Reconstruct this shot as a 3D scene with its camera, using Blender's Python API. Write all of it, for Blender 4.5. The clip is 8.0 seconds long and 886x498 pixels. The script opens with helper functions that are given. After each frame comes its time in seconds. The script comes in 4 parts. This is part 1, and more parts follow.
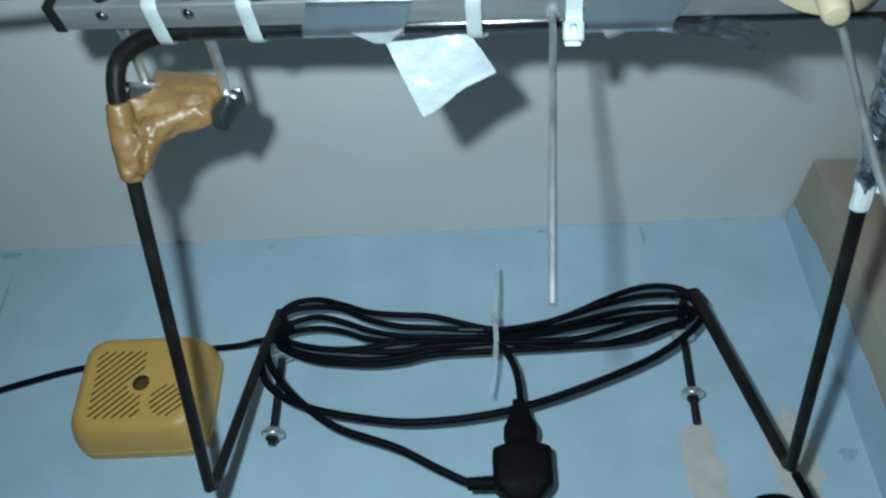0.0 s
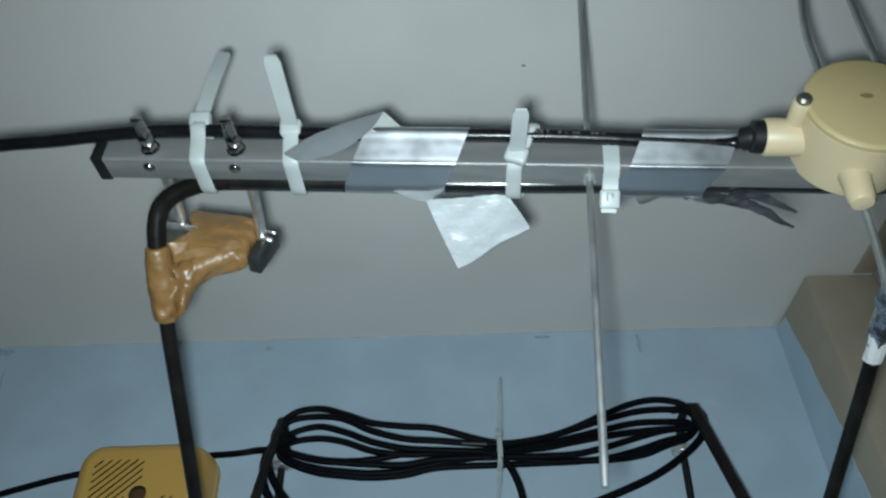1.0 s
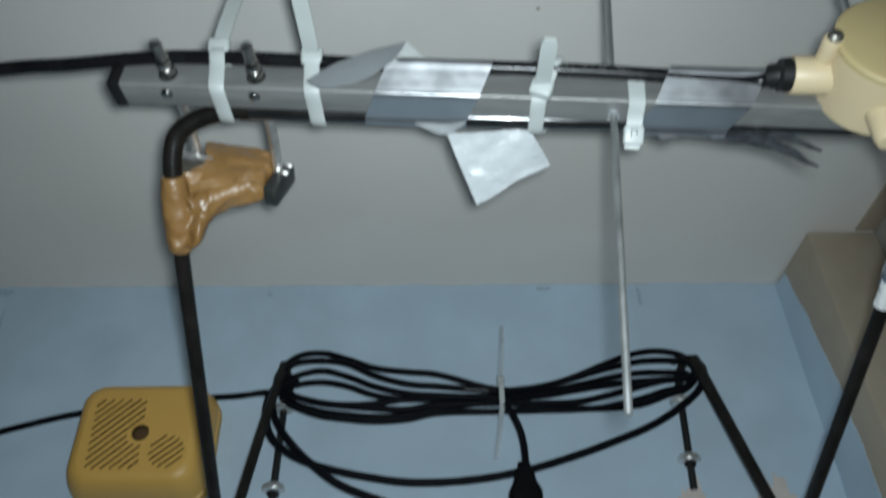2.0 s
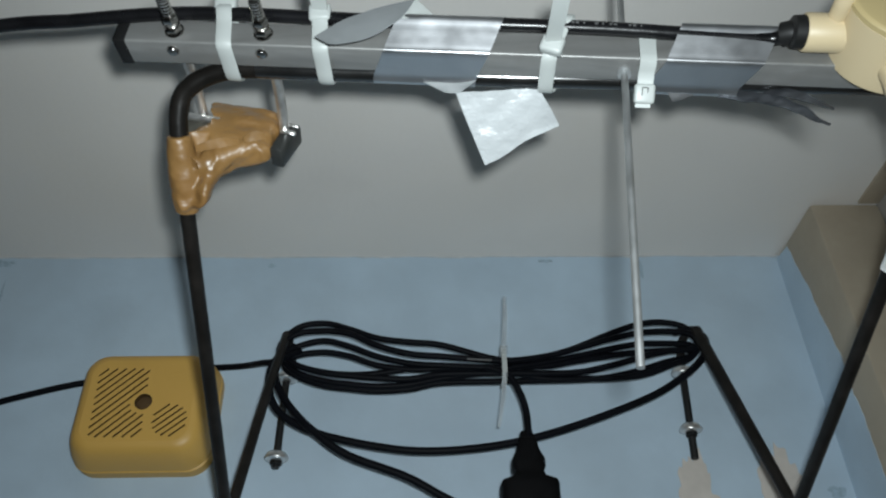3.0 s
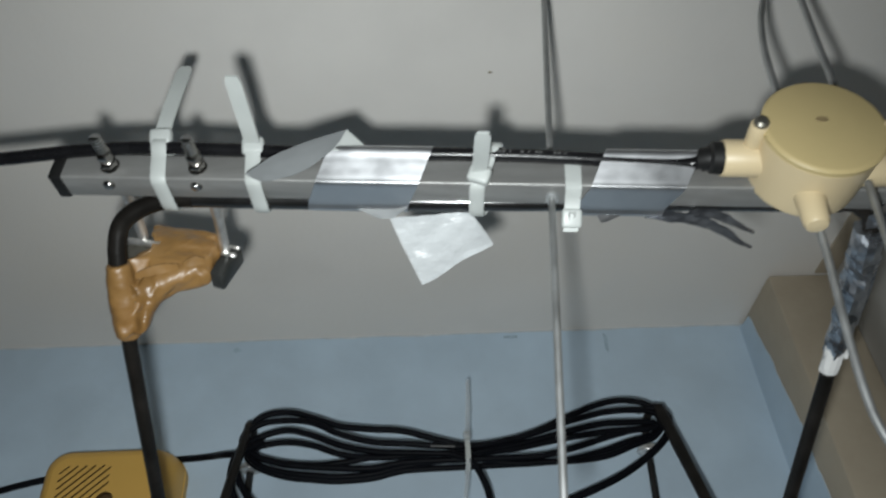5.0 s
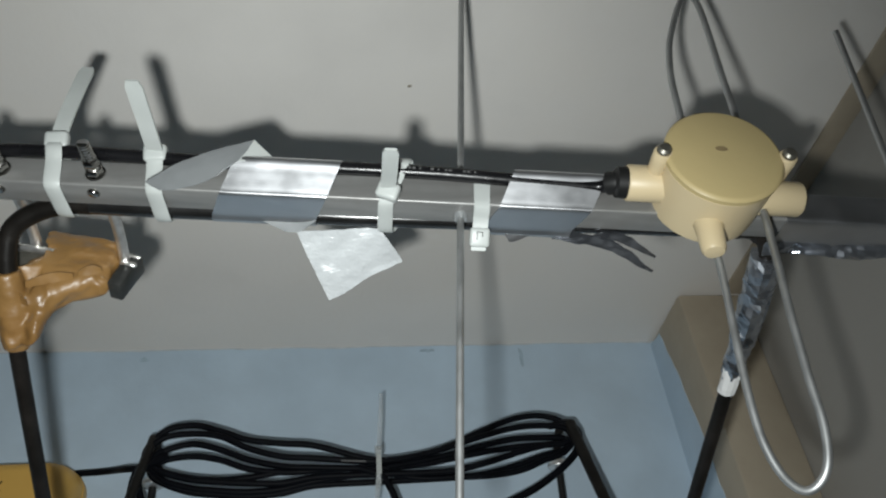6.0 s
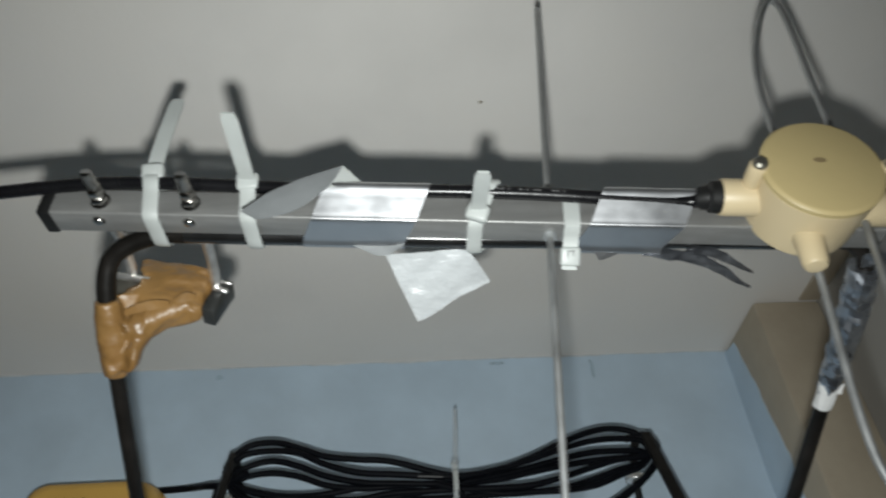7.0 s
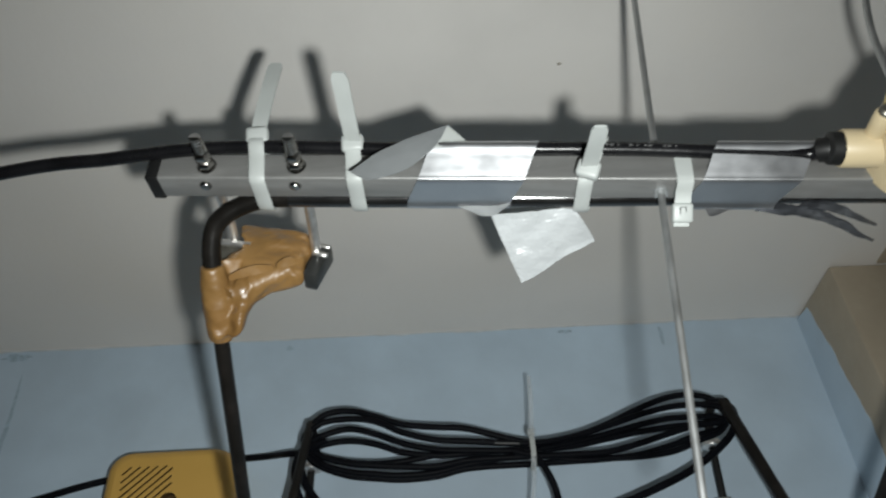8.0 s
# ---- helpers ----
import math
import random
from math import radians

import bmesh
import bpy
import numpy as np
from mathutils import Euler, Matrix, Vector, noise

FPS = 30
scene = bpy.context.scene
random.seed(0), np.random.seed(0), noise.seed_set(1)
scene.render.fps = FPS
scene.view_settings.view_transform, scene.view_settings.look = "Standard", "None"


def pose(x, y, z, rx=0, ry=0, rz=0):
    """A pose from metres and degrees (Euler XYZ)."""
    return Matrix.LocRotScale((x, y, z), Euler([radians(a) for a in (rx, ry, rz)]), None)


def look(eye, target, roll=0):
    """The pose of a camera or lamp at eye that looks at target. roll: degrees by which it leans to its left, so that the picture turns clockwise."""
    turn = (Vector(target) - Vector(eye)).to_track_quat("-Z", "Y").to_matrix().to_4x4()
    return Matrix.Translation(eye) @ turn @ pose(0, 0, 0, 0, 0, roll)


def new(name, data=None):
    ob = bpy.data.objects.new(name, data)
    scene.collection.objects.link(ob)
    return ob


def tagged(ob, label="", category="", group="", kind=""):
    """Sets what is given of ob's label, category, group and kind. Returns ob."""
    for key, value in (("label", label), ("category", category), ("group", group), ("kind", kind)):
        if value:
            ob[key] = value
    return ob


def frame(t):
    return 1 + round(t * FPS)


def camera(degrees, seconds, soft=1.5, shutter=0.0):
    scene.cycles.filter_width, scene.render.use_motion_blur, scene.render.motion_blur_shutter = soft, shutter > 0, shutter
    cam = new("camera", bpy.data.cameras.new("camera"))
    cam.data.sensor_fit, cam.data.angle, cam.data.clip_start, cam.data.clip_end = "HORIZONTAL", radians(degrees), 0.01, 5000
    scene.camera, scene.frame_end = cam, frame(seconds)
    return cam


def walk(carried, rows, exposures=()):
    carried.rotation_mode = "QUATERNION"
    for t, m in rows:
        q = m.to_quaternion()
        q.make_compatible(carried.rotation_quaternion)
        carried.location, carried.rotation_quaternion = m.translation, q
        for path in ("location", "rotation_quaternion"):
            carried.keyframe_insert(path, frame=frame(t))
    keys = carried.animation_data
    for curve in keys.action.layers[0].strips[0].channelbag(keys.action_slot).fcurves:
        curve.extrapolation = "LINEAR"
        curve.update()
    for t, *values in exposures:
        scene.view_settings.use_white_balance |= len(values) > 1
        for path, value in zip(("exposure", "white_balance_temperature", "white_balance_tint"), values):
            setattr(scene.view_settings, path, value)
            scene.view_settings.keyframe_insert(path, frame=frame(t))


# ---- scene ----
cam = camera(57.8, 8.0, soft=2.2, shutter=0.6)
PATH = [
    (0, (0.004, 0.019, 1.866), (-0.031, 1.637, 3.041), -1.8),
    (0.5, (-0.014, 0.005, 1.875), (-0.021, 1.579, 3.108), -1.4),
    (1, (-0.027, -0.016, 1.895), (0.018, 1.503, 3.195), -2.5),
    (1.5, (-0.038, -0.026, 1.896), (-0.01, 1.497, 3.192), -1.8),
    (2, (-0.042, -0.006, 1.886), (0.028, 1.574, 3.112), -1.8),
    (2.2, (-0.044, -0.002, 1.883), (0.003, 1.608, 3.070), -1.2),
    (3.5, (-0.048, 0.004, 1.878), (0.053, 1.607, 3.07), -2.1),
    (4, (-0.043, 0.007, 1.878), (0.068, 1.606, 3.074), -2.2),
    (4.5, (-0.035, -0.011, 1.892), (0.087, 1.535, 3.154), -3.5),
    (5, (-0.022, -0.027, 1.906), (0.089, 1.513, 3.177), -4.2),
    (5.2, (-0.016, -0.03, 1.908), (0.163, 1.489, 3.196), -5.4),
    (6.3, (-0.012, -0.027, 1.91), (0.281, 1.486, 3.184), -7.0),
    (6.5, (-0.013, -0.028, 1.91), (0.259, 1.486, 3.188), -6.7),
    (7, (-0.031, -0.03, 1.917), (0.137, 1.481, 3.216), -5.5),
    (7.5, (-0.05, -0.025, 1.92), (0.058, 1.511, 3.196), -4.3),
    (8, (-0.066, -0.021, 1.916), (0.016, 1.531, 3.175), -4.3),
]
EXPOSURES = [(0.0, 0.34, 5230, -6), (0.5, 0.10, 5500, -3), (1.5, -0.11, 5820, 3), (3.5, 0.06, 6250, 8), (5.0, -0.05, 6430, 10), (8.0, -0.02, 6600, 10)]
walk(cam, [(t, look(eye, target, roll)) for t, eye, target, roll in PATH], EXPOSURES)

# ---- light: the torch carried beside the lens, and the dim room round it ----
world = bpy.data.worlds.new("room_air")
scene.world = world
world.use_nodes = True
world.node_tree.nodes["Background"].inputs[0].default_value = (0.55, 0.62, 0.70, 1)
world.node_tree.nodes["Background"].inputs[1].default_value = 0.02
torch_data = bpy.data.lights.new("torch", "SPOT")
torch_data.energy = 11.3
torch_data.color = (0.92, 0.97, 0.96)
torch_data.shadow_soft_size = 0.008
torch_data.spot_size = radians(126)
torch_data.spot_blend = 1.0
torch = new("torch", torch_data)
torch.matrix_world = look((-0.035, -0.009, 1.8905), (-0.04, 0.72, 2.245))


# ---- materials ----
def material(name, colour, rough=0.5, metal=0.0, vary=0.15, scale=40.0, bump=0.0, bump_scale=200.0, spec=0.5, dirt=None,
             dirt_scale=6.0, dirt_amount=0.3, streak=None, alpha=1.0, transmission=0.0, coat=0.0):
    m = bpy.data.materials.new(name)
    m.use_nodes = True
    nt = m.node_tree
    n, l = nt.nodes, nt.links
    b = n["Principled BSDF"]
    tc = n.new("ShaderNodeTexCoord")
    src = tc.outputs["Object"]
    if streak:
        mp = n.new("ShaderNodeMapping")
        mp.inputs["Scale"].default_value = streak
        l.new(src, mp.inputs["Vector"])
        src = mp.outputs["Vector"]
    fine = n.new("ShaderNodeTexNoise")
    fine.inputs["Scale"].default_value = scale
    fine.inputs["Detail"].default_value = 6
    l.new(src, fine.inputs["Vector"])
    ramp = n.new("ShaderNodeMapRange")
    ramp.inputs["From Min"].default_value, ramp.inputs["From Max"].default_value = 0.3, 0.7
    ramp.inputs["To Min"].default_value, ramp.inputs["To Max"].default_value = 1 - vary, 1 + vary
    l.new(fine.outputs["Fac"], ramp.inputs["Value"])
    mul = n.new("ShaderNodeVectorMath")
    mul.operation = "SCALE"
    mul.inputs[0].default_value = colour
    l.new(ramp.outputs["Result"], mul.inputs["Scale"])
    out = mul.outputs["Vector"]
    if dirt:
        big = n.new("ShaderNodeTexNoise")
        big.inputs["Scale"].default_value = dirt_scale
        big.inputs["Detail"].default_value = 5
        big.inputs["Roughness"].default_value = 0.65
        l.new(tc.outputs["Object"], big.inputs["Vector"])
        mr = n.new("ShaderNodeMapRange")
        mr.inputs["From Min"].default_value, mr.inputs["From Max"].default_value = 0.45, 0.75
        mr.inputs["To Max"].default_value = dirt_amount
        l.new(big.outputs["Fac"], mr.inputs["Value"])
        mix = n.new("ShaderNodeMix")
        mix.data_type = "RGBA"
        l.new(mr.outputs["Result"], mix.inputs[0])
        l.new(out, mix.inputs[6])
        mix.inputs[7].default_value = (*dirt, 1)
        out = mix.outputs[2]
    l.new(out, b.inputs["Base Color"])
    rr = n.new("ShaderNodeMapRange")
    rr.inputs["To Min"].default_value, rr.inputs["To Max"].default_value = max(rough - 0.12, 0.03), min(rough + 0.12, 1)
    l.new(fine.outputs["Fac"], rr.inputs["Value"])
    l.new(rr.outputs["Result"], b.inputs["Roughness"])
    b.inputs["Metallic"].default_value = metal
    b.inputs["Specular IOR Level"].default_value = spec
    b.inputs["Alpha"].default_value = alpha
    b.inputs["Transmission Weight"].default_value = transmission
    b.inputs["Coat Weight"].default_value = coat
    if bump:
        bt = n.new("ShaderNodeTexNoise")
        bt.inputs["Scale"].default_value = bump_scale
        bt.inputs["Detail"].default_value = 4
        l.new(src, bt.inputs["Vector"])
        bp = n.new("ShaderNodeBump")
        bp.inputs["Strength"].default_value = bump
        bp.inputs["Distance"].default_value = 0.001
        l.new(bt.outputs["Fac"], bp.inputs["Height"])
        l.new(bp.outputs["Normal"], b.inputs["Normal"])
    return m


M_CEIL = material("ceiling_paint", (0.79, 0.76, 0.72), 0.75, vary=0.04, scale=14, bump=0.25, bump_scale=120, dirt=(0.50, 0.44, 0.34), dirt_scale=3.5, dirt_amount=0.25, spec=0.25)
M_BLUE = material("blue_wall_paint", (0.475, 0.585, 0.685), 0.6, vary=0.065, scale=16, bump=0.35, bump_scale=90, dirt=(0.40, 0.47, 0.53), dirt_scale=5, dirt_amount=0.4, spec=0.3)
M_BEIGE = material("beige_gloss_paint", (0.42, 0.36, 0.275), 0.5, vary=0.05, scale=14, bump=0.3, bump_scale=80, dirt=(0.28, 0.22, 0.15), dirt_scale=9, dirt_amount=0.45, spec=0.35)
M_GREY = material("grey_wall_paint", (0.34, 0.325, 0.30), 0.7, vary=0.06, scale=10, bump=0.4, bump_scale=70, dirt=(0.30, 0.27, 0.24), dirt_scale=5, dirt_amount=0.4, spec=0.25)
M_PLASTER = material("bare_plaster", (0.60, 0.55, 0.50), 0.9, vary=0.08, scale=60, bump=0.5, bump_scale=150, spec=0.2)
M_FLOOR = material("unseen_floor_brown", (0.22, 0.15, 0.09), 0.6, vary=0.2, scale=6)
M_ALU = material("brushed_aluminium", (0.25, 0.25, 0.243), 0.46, 0.45, vary=0.18, scale=60, bump=0.15, bump_scale=300, streak=(0.15, 2, 2), dirt=(0.20, 0.19, 0.18), dirt_scale=45, dirt_amount=0.5)
M_ROD = material("dull_aluminium_rod", (0.46, 0.47, 0.47), 0.50, 0.88, vary=0.12, scale=90, dirt=(0.28, 0.28, 0.28), dirt_scale=30, dirt_amount=0.4)
M_BLACKTUBE = material("black_plastic_coat", (0.009, 0.008, 0.007), 0.40, spec=0.16, vary=0.3, scale=70, bump=0.25, bump_scale=160, dirt=(0.035, 0.03, 0.027), dirt_scale=30, dirt_amount=0.5)
M_CABLE = material("black_pvc_cable", (0.004, 0.0045, 0.0065), 0.48, spec=0.07, vary=0.25, scale=80, bump=0.1, bump_scale=250)
M_COAX = material("glossy_black_jacket", (0.007, 0.007, 0.008), 0.28, spec=0.32, vary=0.25, scale=80, bump=0.1, bump_scale=250)
M_GLOSS = material("glossy_black_lacquer", (0.010, 0.010, 0.010), 0.22, spec=0.8, vary=0.2, scale=90, coat=0.5, bump=0.06, bump_scale=120)
M_CAP = material("black_end_cap", (0.010, 0.010, 0.010), 0.5, spec=0.3, vary=0.2)
M_JAW = material("dark_cast_jaw", (0.05, 0.052, 0.05), 0.35, 0.5, vary=0.25, scale=120, bump=0.15, bump_scale=250)
M_SCREW = material("dull_screw_steel", (0.22, 0.21, 0.18), 0.42, 0.8, vary=0.2, scale=200)
M_FOIL = material("crumpled_foil_tape", (0.46, 0.49, 0.54), 0.28, 0.95, vary=0.2, scale=60, bump=0.3, bump_scale=90)
M_STRAND = material("dark_torn_tape", (0.075, 0.08, 0.09), 0.34, 0.6, vary=0.25, scale=120, bump=0.3, bump_scale=160)
M_MARK = material("moulded_mark", (0.24, 0.18, 0.09), 0.6)
M_RUBBER = material("black_rubber_plug", (0.004, 0.004, 0.0045), 0.6, spec=0.08, vary=0.25, scale=60, bump=0.2, bump_scale=200)
M_ZINC = material("zinc_plated_steel", (0.80, 0.79, 0.77), 0.36, 0.9, vary=0.15, scale=120, bump=0.1, bump_scale=300, dirt=(0.35, 0.31, 0.26), dirt_scale=90, dirt_amount=0.5)
M_NUT = material("dark_bright_steel", (0.42, 0.41, 0.39), 0.20, 1.0, vary=0.2, scale=150, dirt=(0.15, 0.13, 0.11), dirt_scale=120, dirt_amount=0.6)
M_TIE = material("white_nylon", (0.49, 0.515, 0.50), 0.42, vary=0.05, scale=50, transmission=0.12, spec=0.45)
M_CLEARTIE = material("clear_nylon", (0.72, 0.76, 0.78), 0.22, vary=0.06, scale=60, transmission=0.5, alpha=0.38)
M_CREAM = material("cream_plastic", (0.56, 0.455, 0.285), 0.42, vary=0.03, scale=20, bump=0.06, bump_scale=300, dirt=(0.53, 0.43, 0.24), dirt_scale=18, dirt_amount=0.25)
M_LID = material("cream_lid_plastic", (0.46, 0.365, 0.18), 0.5, vary=0.03, scale=20, bump=0.08, bump_scale=350, dirt=(0.42, 0.35, 0.17), dirt_scale=30, dirt_amount=0.3)
M_ALARM = material("yellowed_plastic", (0.62, 0.37, 0.085), 0.48, vary=0.05, scale=14, bump=0.06, bump_scale=350, dirt=(0.55, 0.32, 0.08), dirt_scale=14, dirt_amount=0.4)
# brown that puts the shade inside the alarm's slots into colour; also its button
M_DARK = material("slot_shade_button_brown", (0.09, 0.048, 0.014), 0.8, vary=0.1)
M_DUCT = material("silver_duct_tape", (0.66, 0.67, 0.69), 0.36, 0.97, vary=0.05, scale=60, bump=0.06, bump_scale=60, dirt=(0.55, 0.56, 0.58), dirt_scale=40, dirt_amount=0.2)
M_TAPEBACK = material("tape_sticky_side", (0.19, 0.20, 0.205), 0.5, vary=0.06, scale=60, bump=0.15, bump_scale=150)
M_WHITETAPE = material("white_tape_film", (0.48, 0.50, 0.51), 0.30, vary=0.05, scale=60, bump=0.55, bump_scale=340, coat=0.25, streak=(1.0, 1.0, 2.5))
M_TAN = material("tan_parcel_tape", (0.225, 0.125, 0.042), 0.40, vary=0.16, scale=50, bump=0.6, bump_scale=110, dirt=(0.15, 0.07, 0.02), dirt_scale=45, dirt_amount=0.5, coat=0.15)
M_LAP = material("lapped_paint_edge", (0.55, 0.575, 0.59), 0.75, vary=0.15, scale=60)
M_PRINT = material("grey_cable_print", (0.10, 0.10, 0.10), 0.6)
M_SPECK = material("brown_grey_speck", (0.30, 0.26, 0.20), 0.8)
M_SCUFF = material("scuffed_blue_paint", (0.35, 0.45, 0.53), 0.7, vary=0.2, scale=200)
M_PAPER = material("white_paper_wrap", (0.74, 0.74, 0.73), 0.6, vary=0.05, bump=0.3)


# ---- small makers ----
def part(name, bm, mat, parent=None, label="", smooth=True):
    me = bpy.data.meshes.new(name)
    bmesh.ops.recalc_face_normals(bm, faces=bm.faces[:])
    bm.to_mesh(me)
    bm.free()
    if smooth:
        me.polygons.foreach_set("use_smooth", [True] * len(me.polygons))
        me.set_sharp_from_angle(angle=radians(38))
    me.materials.append(mat)
    ob = new(name, me)
    if parent:
        ob.parent = parent
    if label:
        ob["label"] = label
    return ob


def thing(name, label, category, group="", kind=""):
    return tagged(new(name), label, category, group, kind)


def smooth_path(pts, steps=8, closed=False):
    p = [Vector(q) for q in pts]
    n = len(p)
    out = []
    for i in range(n if closed else n - 1):
        a = p[(i - 1) % n] if closed or i > 0 else p[0] * 2 - p[1]
        b, c = p[i], p[(i + 1) % n]
        d = p[(i + 2) % n] if closed or i + 2 < n else p[-1] * 2 - p[-2]
        for k in range(steps):
            t = k / steps
            out.append(0.5 * ((2 * b) + (c - a) * t + (2 * a - 5 * b + 4 * c - d) * t * t + (3 * b - a - 3 * c + d) * t ** 3))
    if not closed:
        out.append(p[-1])
    return out


def sweep(bm, pts, radius, segs=10, closed=False, caps=True, flat=1.0, wobble=0.0):
    """A round bar along pts; radius is a number or a function of the share of the way."""
    n = len(pts)
    up = None
    rings = []
    for i, p in enumerate(pts):
        q0 = pts[(i - 1) % n] if closed or i > 0 else pts[0]
        q1 = pts[(i + 1) % n] if closed or i < n - 1 else pts[-1]
        d = (q1 - q0).normalized()
        if up is None:
            up = Vector((0, 0, 1)) if abs(d.z) < 0.9 else Vector((0, 1, 0))
        side = d.cross(up).normalized()
        up = side.cross(d).normalized()
        r = radius(i / max(n - 1, 1)) if callable(radius) else radius
        ring = []
        for k in range(segs):
            a = 2 * math.pi * k / segs
            v = p + side * (math.cos(a) * r) + up * (math.sin(a) * r * flat)
            if wobble:
                v = v + (v - p) * ((0.6 - 1.6 * abs(noise.noise(v * 150))) * wobble + noise.noise(v * 420) * wobble * 0.4)
            ring.append(bm.verts.new(v))
        rings.append(ring)
    for i in range(n if closed else n - 1):
        a, b = rings[i], rings[(i + 1) % n]
        for k in range(segs):
            bm.faces.new((a[k], a[(k + 1) % segs], b[(k + 1) % segs], b[k]))
    if caps and not closed:
        bm.faces.new(rings[0][::-1])
        bm.faces.new(rings[-1])
    return bm


def crumpled(pts, radius, segs, amount):
    """A winding of creased film along pts: few sides, each corner pushed in or out, the creases running round it in a spiral."""
    bm = sweep(bmesh.new(), pts, radius, segs)
    bm.verts.ensure_lookup_table()
    for i, p in enumerate(pts):
        for k in range(segs):
            v = bm.verts[i * segs + k]
            a = 2 * math.pi * k / segs
            fold = noise.noise(Vector((math.cos(a) * 1.3, math.sin(a) * 1.3, i * 0.30 + a * 0.4))) + 0.8 * noise.noise(Vector((math.cos(a) * 3.5, math.sin(a) * 3.5, i * 0.55)))
            v.co += (v.co - p) * amount * fold
    return bm


def bar(bm, a, b, r, segs=16):
    return sweep(bm, [Vector(a), Vector(b)], r, segs)


def block(bm, lo, hi, bevel=0.0, segs=2, m=None):
    lo, hi = Vector(lo), Vector(hi)
    res = bmesh.ops.create_cube(bm, size=1, matrix=Matrix.Translation((lo + hi) / 2) @ Matrix.Diagonal((*(hi - lo), 1)))
    vs = res["verts"]
    if bevel:
        es = list({e for v in vs for e in v.link_edges})
        r = bmesh.ops.bevel(bm, geom=es, offset=bevel, segments=segs, affect="EDGES", profile=0.5)
        vs = list({v for f in r["faces"] for v in f.verts} | {v for v in vs if v.is_valid})
    if m is not None:
        bmesh.ops.transform(bm, matrix=m, verts=vs)
    return bm


def lathe(bm, profile, m, segs=40):
    """profile: (radius, height) pairs, turned about z and set at the pose m."""
    rings = []
    for r, h in profile:
        rings.append([bm.verts.new(m @ Vector((r * math.cos(2 * math.pi * k / segs), r * math.sin(2 * math.pi * k / segs), h))) for k in range(segs)])
    for a, b in zip(rings, rings[1:]):
        for k in range(segs):
            bm.faces.new((a[k], a[(k + 1) % segs], b[(k + 1) % segs], b[k]))
    bm.faces.new(rings[0][::-1])
    bm.faces.new(rings[-1])
    return bm


def sheet(bm, rows, thick=0.0003, rough=0.0, sub=5):
    """A thin sheet through rows of points (each row a line across the sheet), made smooth along both ways."""
    lines = [smooth_path(r, sub) for r in rows]
    cols = [smooth_path([ln[k] for ln in lines], sub) for k in range(len(lines[0]))]
    nu, nv = len(cols), len(cols[0])
    grid = [[p.copy() for p in c] for c in cols]
    norm = [[None] * nv for _ in range(nu)]
    for u in range(nu):
        for v in range(nv):
            du = cols[min(u + 1, nu - 1)][v] - cols[max(u - 1, 0)][v]
            dv = cols[u][min(v + 1, nv - 1)] - cols[u][max(v - 1, 0)]
            norm[u][v] = du.cross(dv).normalized()
            if rough:
                grid[u][v] += norm[u][v] * rough * noise.fractal(cols[u][v] * 140, 0.8, 2.0, 3)
    top = [[bm.verts.new(grid[u][v] + norm[u][v] * thick / 2) for v in range(nv)] for u in range(nu)]
    bot = [[bm.verts.new(grid[u][v] - norm[u][v] * thick / 2) for v in range(nv)] for u in range(nu)]
    for u in range(nu - 1):
        for v in range(nv - 1):
            bm.faces.new((top[u][v], top[u + 1][v], top[u + 1][v + 1], top[u][v + 1]))
            bm.faces.new((bot[u][v], bot[u][v + 1], bot[u + 1][v + 1], bot[u + 1][v]))
    for u in range(nu - 1):
        bm.faces.new((top[u][0], bot[u][0], bot[u + 1][0], top[u + 1][0]))
        bm.faces.new((top[u][-1], top[u + 1][-1], bot[u + 1][-1], bot[u][-1]))
    for v in range(nv - 1):
        bm.faces.new((top[0][v], top[0][v + 1], bot[0][v + 1], bot[0][v]))
        bm.faces.new((top[-1][v], bot[-1][v], bot[-1][v + 1], top[-1][v + 1]))
    return bm


def moved(bm, m):
    bmesh.ops.transform(bm, matrix=m, verts=bm.verts[:])
    return bm


# ---- the room ----
WALL_Y, RIGHT_X, TOP = 0.72, 0.434, 2.40
LEFT_X, REAR_Y = -1.9, -2.4


def structure(name, lo, hi, mat, label, bevel=0.0):
    ob = part(name, block(bmesh.new(), lo, hi, bevel), mat, smooth=bool(bevel))
    return tagged(ob, label, name.split("_")[0], kind="structure")


# floor, west and south walls are unseen: added so bounced torch light fills shadows
structure("floor", (LEFT_X - 0.1, REAR_Y - 0.1, -0.1), (RIGHT_X + 0.1, WALL_Y + 0.1, 0), M_FLOOR, "unseen brown floor, added to close the room and bounce the torch's light")
structure("ceiling", (LEFT_X - 0.1, REAR_Y - 0.1, TOP), (RIGHT_X + 0.1, WALL_Y + 0.1, TOP + 0.1), M_CEIL, "off-white painted ceiling with faint stains")
wall_north = structure("wall_north", (LEFT_X - 0.1, WALL_Y, 0), (RIGHT_X + 0.1, WALL_Y + 0.1, TOP), M_BLUE, "unseen pale blue wall, added to close the room and bounce the torch's light with chipped patches")
structure("wall_east", (RIGHT_X, REAR_Y, 0), (RIGHT_X + 0.1, WALL_Y, TOP), M_GREY, "grey-beige painted side wall")
structure("wall_west", (LEFT_X - 0.1, REAR_Y, 0), (LEFT_X, WALL_Y, TOP), M_BLUE, "unseen pale blue wall, added to close the room and bounce the torch's light")
structure("wall_south", (LEFT_X - 0.1, REAR_Y - 0.1, 0), (RIGHT_X + 0.1, REAR_Y, TOP), M_BLUE, "unseen pale blue wall, added to close the room and bounce the torch's light")

# boxed-in pipe in the corner: beige, the strip of its side next to the wall painted blue
BOX_X, BOX_Y = 0.3615, 0.626
